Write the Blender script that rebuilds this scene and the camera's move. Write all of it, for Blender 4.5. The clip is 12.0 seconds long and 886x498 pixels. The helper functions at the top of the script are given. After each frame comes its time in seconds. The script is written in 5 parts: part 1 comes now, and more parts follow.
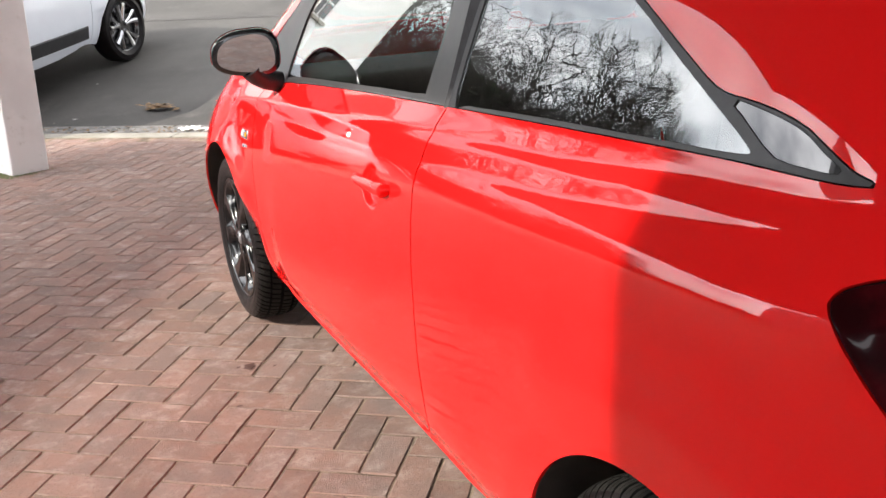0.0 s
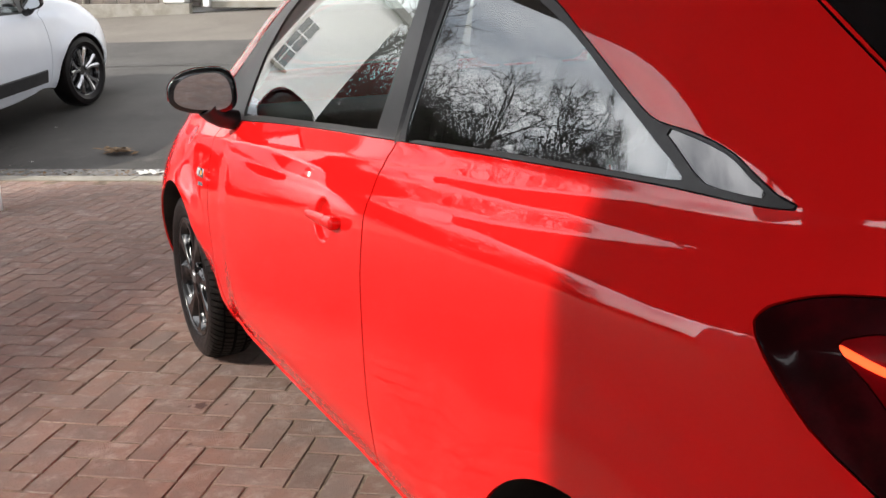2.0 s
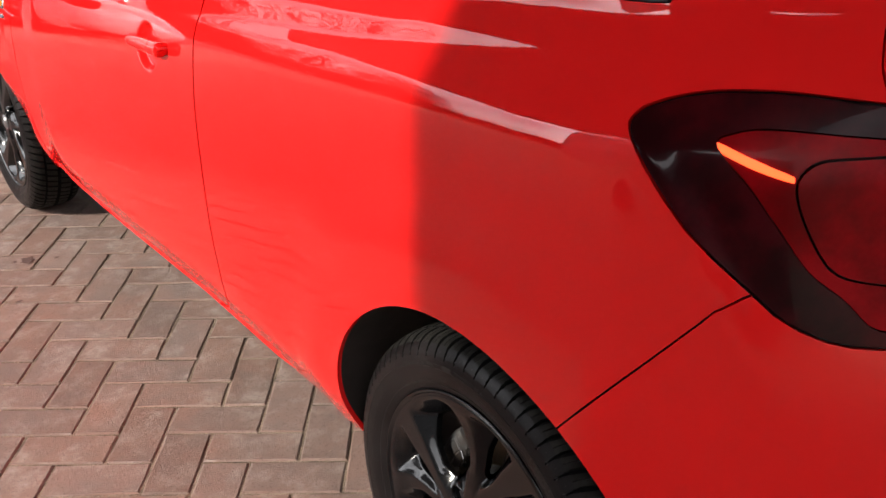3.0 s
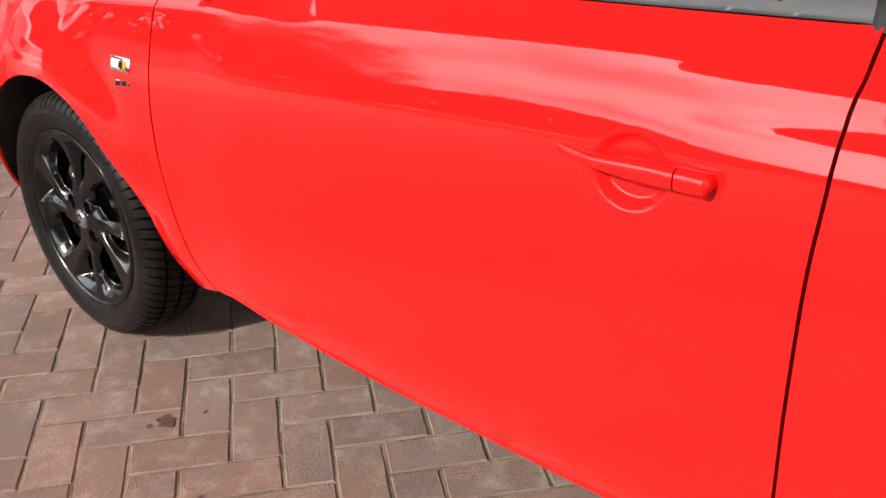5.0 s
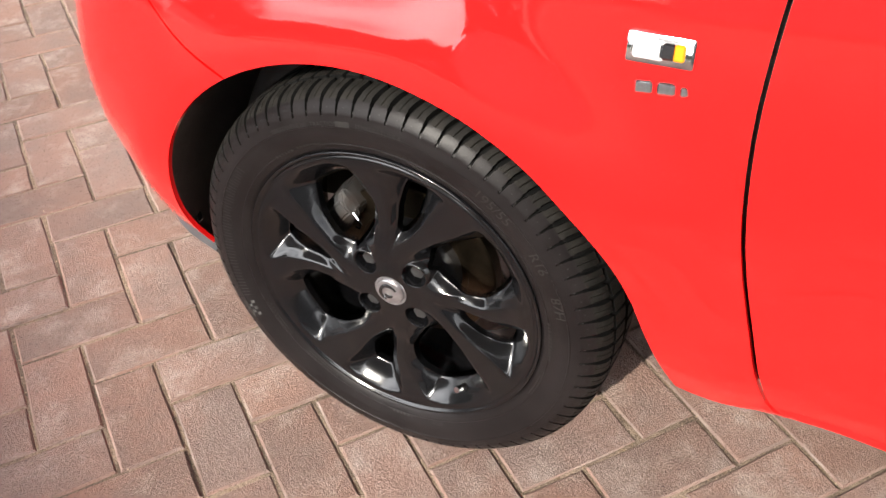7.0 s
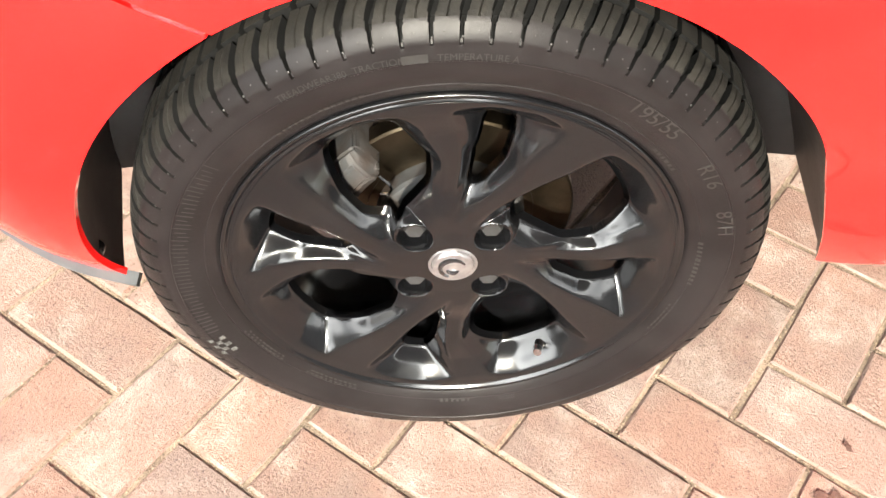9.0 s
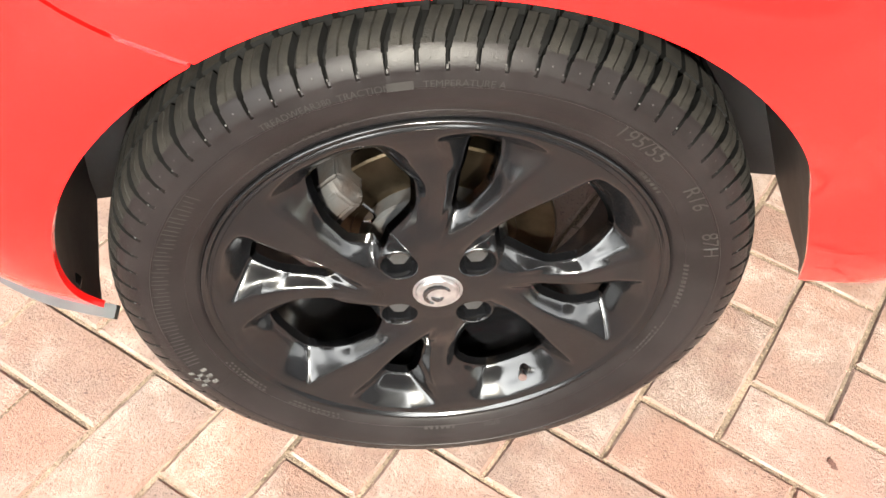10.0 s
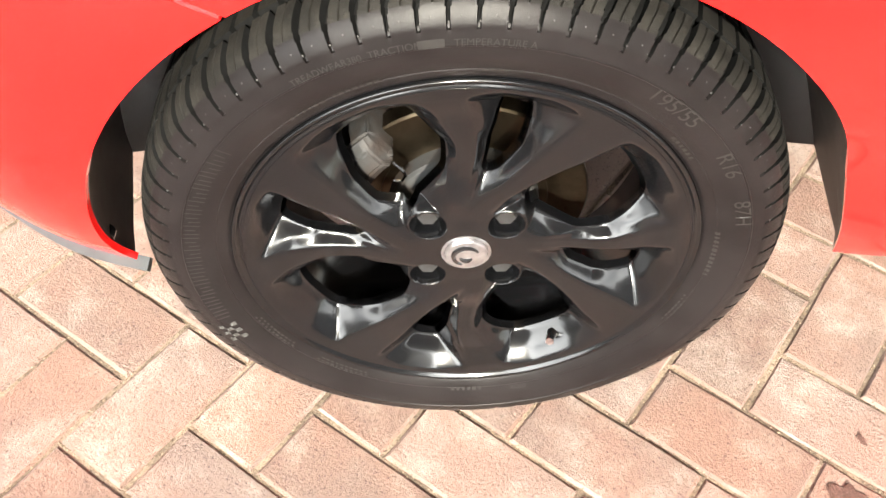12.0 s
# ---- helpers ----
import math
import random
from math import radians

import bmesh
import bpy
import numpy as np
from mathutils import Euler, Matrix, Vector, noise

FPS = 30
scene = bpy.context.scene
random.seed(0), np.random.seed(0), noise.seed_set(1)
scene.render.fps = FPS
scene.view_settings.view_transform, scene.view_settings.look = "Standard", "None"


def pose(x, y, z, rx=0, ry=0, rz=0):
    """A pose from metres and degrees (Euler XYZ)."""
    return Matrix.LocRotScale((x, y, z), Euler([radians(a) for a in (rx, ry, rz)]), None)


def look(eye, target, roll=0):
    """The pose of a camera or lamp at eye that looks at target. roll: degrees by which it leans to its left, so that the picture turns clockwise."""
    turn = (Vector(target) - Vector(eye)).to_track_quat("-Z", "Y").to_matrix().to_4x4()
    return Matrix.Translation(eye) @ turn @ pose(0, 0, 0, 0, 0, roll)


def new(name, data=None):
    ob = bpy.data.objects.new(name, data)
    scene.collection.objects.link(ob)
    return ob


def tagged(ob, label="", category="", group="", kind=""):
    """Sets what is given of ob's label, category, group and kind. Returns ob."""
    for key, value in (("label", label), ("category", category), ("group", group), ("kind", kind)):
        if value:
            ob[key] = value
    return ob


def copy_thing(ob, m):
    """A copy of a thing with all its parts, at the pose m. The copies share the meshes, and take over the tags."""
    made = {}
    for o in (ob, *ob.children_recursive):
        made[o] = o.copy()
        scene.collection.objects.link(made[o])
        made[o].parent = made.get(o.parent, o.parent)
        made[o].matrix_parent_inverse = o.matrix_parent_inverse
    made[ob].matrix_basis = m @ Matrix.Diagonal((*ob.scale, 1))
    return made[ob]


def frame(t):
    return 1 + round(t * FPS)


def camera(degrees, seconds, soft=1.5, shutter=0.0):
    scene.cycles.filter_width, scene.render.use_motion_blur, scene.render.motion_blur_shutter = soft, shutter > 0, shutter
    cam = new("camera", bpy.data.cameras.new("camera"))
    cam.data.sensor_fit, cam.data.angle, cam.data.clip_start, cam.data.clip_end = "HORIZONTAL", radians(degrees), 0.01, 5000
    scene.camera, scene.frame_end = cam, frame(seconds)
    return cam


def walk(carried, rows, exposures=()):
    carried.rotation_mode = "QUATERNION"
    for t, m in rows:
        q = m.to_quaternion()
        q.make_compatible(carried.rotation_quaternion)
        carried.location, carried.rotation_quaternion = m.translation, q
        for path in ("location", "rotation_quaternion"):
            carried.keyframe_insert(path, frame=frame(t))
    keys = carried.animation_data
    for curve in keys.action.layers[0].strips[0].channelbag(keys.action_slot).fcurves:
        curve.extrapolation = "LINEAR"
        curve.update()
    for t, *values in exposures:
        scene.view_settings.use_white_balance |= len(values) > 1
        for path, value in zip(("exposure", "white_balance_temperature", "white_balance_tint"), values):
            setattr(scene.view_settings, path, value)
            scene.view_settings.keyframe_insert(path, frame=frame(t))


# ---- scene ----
cam = camera(48.5, 12.0, soft=1.5)
PATH = [
    (0, (-1.539, -3.458, 1.306), (-0.764, -1.715, 0.706), -3.0),
    (0.5, (-1.539, -3.478, 1.303), (-0.741, -1.694, 0.877), -1.6),
    (1, (-1.541, -3.5, 1.318), (-0.692, -1.727, 0.946), -1.7),
    (1.5, (-1.538, -3.499, 1.31), (-0.689, -1.737, 0.89), -1.7),
    (2, (-1.535, -3.501, 1.277), (-0.673, -1.769, 0.774), -1.8),
    (2.5, (-1.504, -3.493, 1.239), (-0.582, -1.868, 0.523), -2.7),
    (2.7, (-1.502, -3.487, 1.231), (-0.503, -1.938, 0.455), -1.8),
    (4.3, (-1.684, -2.605, 1.205), (-0.513, -1.23, 0.346), -1.3),
    (4.5, (-1.694, -2.476, 1.228), (-0.531, -1.097, 0.364), -1.0),
    (5, (-1.800, -2.100, 1.246), (-0.483, -0.874, 0.372), -1.5),
    (5.5, (-1.853, -1.690, 1.251), (-0.556, -0.494, 0.309), -2.1),
    (6, (-1.828, -1.264, 1.241), (-0.525, -0.098, 0.270), -2.93),
    (6.5, (-1.811, -0.842, 1.251), (-0.414, 0.085, 0.161), -2.52),
    (6.7, (-1.753, -0.718, 1.230), (-0.398, 0.169, 0.056), -3.24),
    (8.3, (-1.417, -0.023, 1.058), (-0.096, -0.050, -0.444), 0.3),
    (8.5, (-1.421, -0.012, 1.048), (-0.086, -0.023, -0.441), -0.3),
    (9, (-1.406, 0.031, 1.041), (-0.125, -0.032, -0.493), 1.3),
    (9.5, (-1.395, 0.051, 1.039), (-0.101, -0.073, -0.482), 3.0),
    (10, (-1.394, 0.046, 1.037), (-0.085, -0.083, -0.47), 2.4),
    (10.5, (-1.393, 0.037, 1.041), (-0.084, -0.088, -0.466), 2.2),
    (11, (-1.391, 0.040, 1.038), (-0.126, -0.067, -0.508), 2.1),
    (11.5, (-1.395, 0.040, 1.029), (-0.147, -0.038, -0.532), 1.8),
    (12, (-1.399, 0.036, 1.034), (-0.138, -0.011, -0.518), 1.3),
]
walk(cam, [(t, look(eye, target, roll)) for t, eye, target, roll in PATH],
     exposures=[(0, 0.58, 6500, 10), (1, 0.0, 6500, 10), (2, -0.05, 6500, 10), (2.5, 0.2, 6500, 10), (4.5, 0.28, 6500, 10), (5, 0.2, 6500, 10), (5.5, -0.03, 6500, 10), (6, 0.18, 6500, 10), (6.5, 0.48, 6500, 10), (6.7, 0.56, 6500, 10),
                (8.3, 1.9, 6700, 5), (12, 1.9, 6700, 5)])

# ---- light ----
SUN_AZ, SUN_EL = radians(272), radians(31)
world = bpy.data.worlds.new("sky")
scene.world = world
world.use_nodes = True
wn, wl = world.node_tree.nodes, world.node_tree.links
sky = wn.new("ShaderNodeTexSky")
sky.sky_type, sky.sun_disc, sky.sun_elevation, sky.sun_rotation = "NISHITA", False, SUN_EL, SUN_AZ
wcoord, wmap, wnoise, wramp, wmix = (wn.new("ShaderNode" + k) for k in ("TexCoord", "Mapping", "TexNoise", "ValToRGB", "Mix"))
wmap.inputs["Scale"].default_value = (1, 1, 2.6)
wnoise.inputs["Scale"].default_value, wnoise.inputs["Detail"].default_value = 2.2, 9
wnoise.inputs["Roughness"].default_value = .58
wramp.color_ramp.elements[0].position, wramp.color_ramp.elements[1].position = .27, .50
wmix.data_type = "RGBA"
# clouds, brighter towards the sun
SUN_TO = Vector((math.sin(SUN_AZ) * math.cos(SUN_EL), math.cos(SUN_AZ) * math.cos(SUN_EL), math.sin(SUN_EL)))
wdot, wpow, wmul, wadd, wcol = wn.new("ShaderNodeVectorMath"), *(wn.new("ShaderNodeMath") for k in range(3)), wn.new("ShaderNodeVectorMath")
wdot.operation, wpow.operation, wmul.operation, wadd.operation, wcol.operation = "DOT_PRODUCT", "POWER", "MULTIPLY", "ADD", "SCALE"
wdot.inputs[1].default_value, wpow.inputs[1].default_value = SUN_TO, 2.5
wmul.inputs[1].default_value, wadd.inputs[1].default_value = 46.0, 10.5
wcol.inputs[0].default_value = (1.0, 1.0, 1.03)
wclamp = wn.new("ShaderNodeMath")
wclamp.operation, wclamp.inputs[1].default_value = "MAXIMUM", 0.0
wl.new(wcoord.outputs["Generated"], wdot.inputs[0])
wl.new(wdot.outputs["Value"], wclamp.inputs[0])
wl.new(wclamp.outputs[0], wpow.inputs[0])
wl.new(wpow.outputs[0], wmul.inputs[0])
wl.new(wmul.outputs[0], wadd.inputs[0])
wl.new(wadd.outputs[0], wcol.inputs["Scale"])
wl.new(wcol.outputs[0], wmix.inputs["B"])
wl.new(wcoord.outputs["Generated"], wmap.inputs["Vector"])
wl.new(wmap.outputs["Vector"], wnoise.inputs["Vector"])
wl.new(wnoise.outputs["Fac"], wramp.inputs["Fac"])
wl.new(wramp.outputs["Color"], wmix.inputs["Factor"])
wl.new(sky.outputs["Color"], wmix.inputs["A"])
back = wn["Background"]
wl.new(wmix.outputs["Result"], back.inputs["Color"])
back.inputs["Strength"].default_value = 0.12
sun = new("sun", bpy.data.lights.new("sun", "SUN"))
sun.data.energy, sun.data.angle, sun.data.color = 5.0, radians(0.6), (1.0, .93, .82)
sun.matrix_world = look(SUN_TO * 60, (0, 0, 0))


# ---- materials ----
def material(name, colour, rough=.5, metal=0.0, second=None, scale=6.0, spread=(.35, .65), third=None, fine=90.0, fine_amount=.0, fine_edges=(.3, .7),
             bump=0.0, bump_scale=200.0, coat=0.0, coat_rough=.03, per_piece=0.0, rough_var=0.0, spec=.5, peel=0.0, transmission=0.0, ior=1.45, emit=0.0, stretch=None, patch=(3.7, .55, .75), bump_depth=.004):
    """A surface with two scales of colour, roughness wear and fine relief."""
    m = bpy.data.materials.new(name)
    m.use_nodes = True
    n, l = m.node_tree.nodes, m.node_tree.links
    b = n["Principled BSDF"]
    b.inputs["Base Color"].default_value = (*colour, 1)
    b.inputs["Roughness"].default_value, b.inputs["Metallic"].default_value = rough, metal
    b.inputs["Specular IOR Level"].default_value, b.inputs["IOR"].default_value = spec, ior
    b.inputs["Coat Weight"].default_value, b.inputs["Coat Roughness"].default_value = coat, coat_rough
    b.inputs["Transmission Weight"].default_value = transmission
    if emit:
        b.inputs["Emission Color"].default_value, b.inputs["Emission Strength"].default_value = (*colour, 1), emit
    co = n.new("ShaderNodeTexCoord").outputs["Object"]
    if stretch:
        mp = n.new("ShaderNodeMapping")
        mp.inputs["Scale"].default_value = stretch
        l.new(co, mp.inputs["Vector"])
        co = mp.outputs["Vector"]
    if per_piece:                          # every piece shows another stretch of the grain
        shift = n.new("ShaderNodeMath")
        shift.operation = "ADD"
        l.new(n.new("ShaderNodeObjectInfo").outputs["Random"], shift.inputs[0])
        l.new(n.new("ShaderNodeNewGeometry").outputs["Random Per Island"], shift.inputs[1])
        wide = n.new("ShaderNodeVectorMath")
        wide.operation = "MULTIPLY_ADD"
        wide.inputs[1].default_value = (1, 1, 1)
        far_ = n.new("ShaderNodeVectorMath")
        far_.operation = "SCALE"
        far_.inputs[0].default_value = (31, 17, 23)
        l.new(shift.outputs[0], far_.inputs["Scale"])
        l.new(co, wide.inputs[0])
        l.new(far_.outputs[0], wide.inputs[2])
        co = wide.outputs[0]

    def noise_of(sc, detail=5, rgh=.6):
        t = n.new("ShaderNodeTexNoise")
        t.inputs["Scale"].default_value, t.inputs["Detail"].default_value, t.inputs["Roughness"].default_value = sc, detail, rgh
        l.new(co, t.inputs["Vector"])
        return t.outputs["Fac"]

    def ramp(fac, lo, hi):
        r = n.new("ShaderNodeMapRange")
        r.interpolation_type = "SMOOTHSTEP"
        r.inputs["From Min"].default_value, r.inputs["From Max"].default_value = lo, hi
        l.new(fac, r.inputs["Value"])
        return r.outputs["Result"]

    def mix(fac, a, c, kind="MIX"):
        x = n.new("ShaderNodeMix")
        x.data_type, x.blend_type = "RGBA", kind
        for sock, v in (("Factor", fac), ("A", a), ("B", c)):
            if isinstance(v, (int, float)):
                x.inputs[sock].default_value = v
            elif isinstance(v, tuple):
                x.inputs[sock].default_value = (*v, 1)
            else:
                l.new(v, x.inputs[sock])
        return x.outputs["Result"]
    tone = None
    if second:
        tone = mix(ramp(noise_of(scale), *spread), colour, second)
    if third:
        tone = mix(ramp(noise_of(scale * patch[0], 8, .7), *patch[1:]), tone or colour, third)
    if per_piece:
        info = n.new("ShaderNodeObjectInfo").outputs["Random"]
        isl = n.new("ShaderNodeNewGeometry").outputs["Random Per Island"]
        add = n.new("ShaderNodeMath")
        add.operation = "ADD"
        l.new(info, add.inputs[0])
        l.new(isl, add.inputs[1])
        fr = n.new("ShaderNodeMath")
        fr.operation = "FRACT"
        l.new(add.outputs[0], fr.inputs[0])
        hsv = n.new("ShaderNodeHueSaturation")
        for sock, lo, hi in (("Value", 1 - per_piece, 1 + per_piece), ("Saturation", 1.04, .90)):
            mr = n.new("ShaderNodeMapRange")
            mr.inputs["To Min"].default_value, mr.inputs["To Max"].default_value = lo, hi
            if sock == "Saturation":
                wn_ = n.new("ShaderNodeTexWhiteNoise")
                wn_.noise_dimensions = "1D"
                l.new(fr.outputs[0], wn_.inputs["W"])
                l.new(wn_.outputs["Value"], mr.inputs["Value"])
            else:
                l.new(fr.outputs[0], mr.inputs["Value"])
            l.new(mr.outputs["Result"], hsv.inputs[sock])
        if tone:
            l.new(tone, hsv.inputs["Color"])
        else:
            hsv.inputs["Color"].default_value = (*colour, 1)
        tone = hsv.outputs["Color"]
    if fine_amount:
        tone = mix(fine_amount, tone or colour, mix(ramp(noise_of(fine, 3, .8), *fine_edges), (.25, .25, .25), (1.0, 1.0, 1.0)), "MULTIPLY")
    if tone:
        l.new(tone, b.inputs["Base Color"])
    if rough_var:
        mr = n.new("ShaderNodeMapRange")
        mr.inputs["To Min"].default_value, mr.inputs["To Max"].default_value = rough - rough_var, rough + rough_var
        l.new(noise_of(scale * 2.3), mr.inputs["Value"])
        l.new(mr.outputs["Result"], b.inputs["Roughness"])
    if bump:
        bp = n.new("ShaderNodeBump")
        bp.inputs["Strength"].default_value, bp.inputs["Distance"].default_value = bump, bump_depth
        l.new(noise_of(bump_scale, 6, .7), bp.inputs["Height"])
        l.new(bp.outputs["Normal"], b.inputs["Normal"])
    if peel:
        bp = n.new("ShaderNodeBump")
        bp.inputs["Strength"].default_value, bp.inputs["Distance"].default_value = peel, .002
        l.new(noise_of(14, 2, .4), bp.inputs["Height"])
        l.new(bp.outputs["Normal"], b.inputs["Coat Normal"])
    return m


RED = material("red_paint", (.76, .010, .010), .45, coat=1.0, coat_rough=.010, second=(.73, .0095, .0095), scale=3, peel=.030, spec=.0)
WHITE_PAINT = material("white_paint", (.72, .76, .82), .35, coat=1, coat_rough=.03, second=(.68, .72, .78), scale=2)
BLACK_TRIM = material("black_trim", (.022, .022, .024), .42, second=(.03, .03, .032), scale=20, bump=.05, bump_scale=900)
PILLAR = material("pillar_film", (.035, .035, .037), .33, second=(.045, .044, .045), scale=16, coat=.3, coat_rough=.15)
PIANO = material("black_gloss", (.010, .010, .012), .2, coat=1, coat_rough=.03, second=(.014, .013, .014), scale=12)
RIM_BLACK = material("gloss_black_alloy", (.004, .0042, .005), .4, coat=1, coat_rough=.15, second=(.0045, .0045, .005), scale=30, spec=.0)
RUBBER = material("tyre_rubber", (.0078, .0064, .0066), .36, second=(.0120, .0102, .0104), scale=14, rough_var=.12, bump=.10, bump_scale=500, third=(.011, .0098, .0100), spec=.17)
TREAD = material("worn_tread", (.0085, .0078, .0070), .7, second=(.015, .0136, .0118), scale=40, bump=.3, bump_scale=400, third=(.024, .022, .018), spec=.2)
RUBBER_TEXT = material("raised_rubber", (.019, .018, .0172), .42, second=(.012, .0112, .0108), scale=60)
RUBBER_PALE = material("chalked_rubber", (.05, .048, .046), .8, second=(.025, .024, .023), scale=160)
ARCH = material("arch_plastic", (.040, .033, .029), .5, second=(.026, .021, .019), scale=9, bump=.15, bump_scale=300, rough_var=.1, third=(.055, .047, .042))
LINER = material("arch_liner", (.020, .018, .017), .55, second=(.034, .029, .026), scale=18, bump=.2, bump_scale=300)
GLASS = material("window_glass", (.80, .86, .85), .0, transmission=1.0, ior=1.85)
TINT = material("tinted_glass", (.20, .22, .22), .0, transmission=1.0, ior=1.5)
DARK_GLASS = material("privacy_glass", (.006, .006, .007), .05, coat=1, coat_rough=.0)
MIRROR = material("mirror_silver", (.80, .84, .86), .02, metal=1)
CHROME = material("chrome", (.75, .75, .76), .12, metal=1, second=(.6, .6, .62), scale=60)
CAP_METAL = material("dull_silver_cap", (.42, .41, .42), .30, metal=.85, second=(.30, .29, .30), scale=70)
STEEL = material("bright_steel", (.45, .43, .40), .28, metal=1, second=(.33, .28, .21), scale=20, rough_var=.1)
CAST = material("cast_metal", (.032, .034, .036), .6, metal=.1, second=(.03, .022, .018), scale=18, bump=.3, bump_scale=250)
ZINC = material("zinc_plate", (.028, .028, .030), .5, metal=.1, second=(.02, .0195, .019), scale=60, bump=.1, bump_scale=600)
DISC_STEEL = material("worn_disc_steel", (.13, .103, .07), .32, metal=1.0, second=(.07, .052, .035), scale=14, third=(.07, .045, .03), rough_var=.08, bump=.1, bump_scale=300)
AMBER = material("amber_lens", (.85, .30, .01), .15, coat=1)
CLEAR = material("clear_lens", (.62, .63, .64), .1, coat=1, second=(.5, .5, .52), scale=50)
LAMP_RED = material("red_lens", (.27, .002, .005), .25, coat=.05, coat_rough=.01, second=(.11, .001, .002), scale=9, spec=.05)
LAMP_DARK = material("smoked_lens", (.014, .001, .002), .2, coat=.16, coat_rough=.01, second=(.045, .002, .004), scale=11, spec=.1)
LAMP_GLOW = material("lit_lamp_strip", (1.0, .07, .015), .4, emit=3.0)
LIP_GREY = material("grey_plastic", (.034, .038, .041), .55, second=(.046, .050, .053), scale=20, bump=.1, bump_scale=500)
SEAT = material("seat_cloth", (.03, .031, .034), .9, second=(.05, .05, .055), scale=60, bump=.3, bump_scale=700)
DASH = material("dashboard_plastic", (.02, .02, .022), .6, second=(.03, .03, .033), scale=40, bump=.15, bump_scale=800)
CREAM = material("cream_lining", (.62, .58, .50), .8, second=(.55, .51, .44), scale=12, bump=.1, bump_scale=500)
# Pale paper darkened in colour, to look dim behind the glass.
NOTICE = material("dim_notice", (.16, .16, .155), .7, second=(.13, .13, .125), scale=30)
PAPER = material("paper_notice", (.60, .60, .57), .7, second=(.5, .5, .47), scale=30)
# Tyre rubber darkened to stand for the shade inside narrow tread slots.
SLOT_SHADE = material("tread_slot_shade", (.004, .004, .004), .9, second=(.006, .006, .006), scale=40, spec=.1)
GRAIN = material("loose_sand_grain", (.36, .27, .19), .95, second=(.20, .15, .11), scale=60, third=(.48, .40, .32), per_piece=.35, spec=.15)
STAIN = material("oily_brick", (.10, .045, .034), .7, second=(.14, .07, .055), scale=40, third=(.20, .12, .10), fine=330, fine_amount=.5, bump=.8, bump_scale=240)
BRICK = material("clay_paving_block", (.262, .163, .131), .86, second=(.225, .158, .135), scale=5.5, spread=(.36, .64), third=(.40, .325, .283), patch=(2.2, .46, .80), per_piece=.11,
                 fine=230, fine_amount=.60, fine_edges=(.34, .43), bump=1.0, bump_scale=250, bump_depth=.0048, rough_var=.06, spec=.2)
SAND = material("jointing_sand", (.32, .245, .185), .95, second=(.17, .13, .10), scale=9, spread=(.40, .60), third=(.26, .18, .11), fine=260, fine_amount=.6, fine_edges=(.36, .52), bump=1.0, bump_scale=220, spec=.1)
ASPHALT = material("dark_asphalt", (.060, .057, .054), .88, second=(.082, .078, .073), scale=.9, third=(.10, .094, .086), fine=240, fine_amount=.4, bump=.6, bump_scale=260, spec=.3)
ASPHALT_OLD = material("worn_asphalt", (.13, .115, .10), .9, second=(.16, .145, .125), scale=.7, third=(.11, .10, .088), fine=200, fine_amount=.35, bump=.5, bump_scale=220, spec=.3)
CONCRETE = material("kerb_concrete", (.33, .31, .27), .9, second=(.24, .22, .18), scale=5, third=(.42, .39, .33), fine=180, fine_amount=.3, bump=.5, bump_scale=220)
GRIT = material("gutter_grit", (.10, .095, .09), .9, second=(.22, .21, .20), scale=12, third=(.34, .33, .31), fine=160, fine_amount=.5, bump=.9, bump_scale=160)
RENDER_WHITE = material("white_render", (.88, .88, .87), .85, second=(.84, .84, .82), scale=.8, third=(.80, .79, .77), bump=.25, bump_scale=160)
PAINTED_STEEL = material("painted_steel", (.78, .77, .76), .45, second=(.70, .69, .68), scale=3, third=(.60, .58, .55), bump=.08, bump_scale=120)
WALL_BRICK = material("grey_brown_brick", (.15, .125, .108), .9, second=(.10, .088, .08), scale=5, third=(.21, .17, .14), per_piece=.25, bump=.4, bump_scale=180)
MORTAR = material("pale_mortar", (.36, .33, .29), .95, second=(.28, .26, .23), scale=8, bump=.5, bump_scale=200)
DARK_WALL = material("dark_cladding", (.05, .05, .054), .6, second=(.07, .068, .07), scale=1.5, bump=.1, bump_scale=40)
PALE_WALL = material("pale_cladding", (.36, .36, .37), .6, second=(.31, .31, .32), scale=1.5, bump=.1, bump_scale=40)
CANOPY = material("canopy_soffit", (.16, .16, .165), .7, second=(.12, .12, .125), scale=2, bump=.1, bump_scale=60)
BARK = material("winter_bark", (.045, .036, .03), .9, second=(.075, .06, .05), scale=8, bump=.5, bump_scale=60)
LEAF = material("dead_leaf", (.20, .12, .06), .8, second=(.12, .075, .04), scale=30)
MOSS = material("green_moss", (.09, .10, .035), .95, second=(.14, .13, .06), scale=30, bump=.8, bump_scale=300)
FIELD = material("far_ground", (.10, .11, .07), .95, second=(.13, .12, .09), scale=.05, third=(.08, .09, .05), bump=.4, bump_scale=4)
EVERGREEN = material("hedge_leaf", (.03, .045, .02), .7, second=(.05, .06, .03), scale=20)


# ---- mesh helpers ----
def mesh_of(name, verts, faces, mat, normals=None, smooth=True, sharp=None):
    me = bpy.data.meshes.new(name)
    me.from_pydata([tuple(v) for v in np.asarray(verts).tolist()], [], [tuple(f) for f in (faces.tolist() if isinstance(faces, np.ndarray) else faces)])
    me.materials.append(mat)
    if smooth:
        me.shade_smooth()
    if sharp:
        me.set_sharp_from_angle(angle=radians(sharp))
    if normals is not None:
        me.normals_split_custom_set_from_vertices([tuple(v) for v in np.asarray(normals).tolist()])
    return me


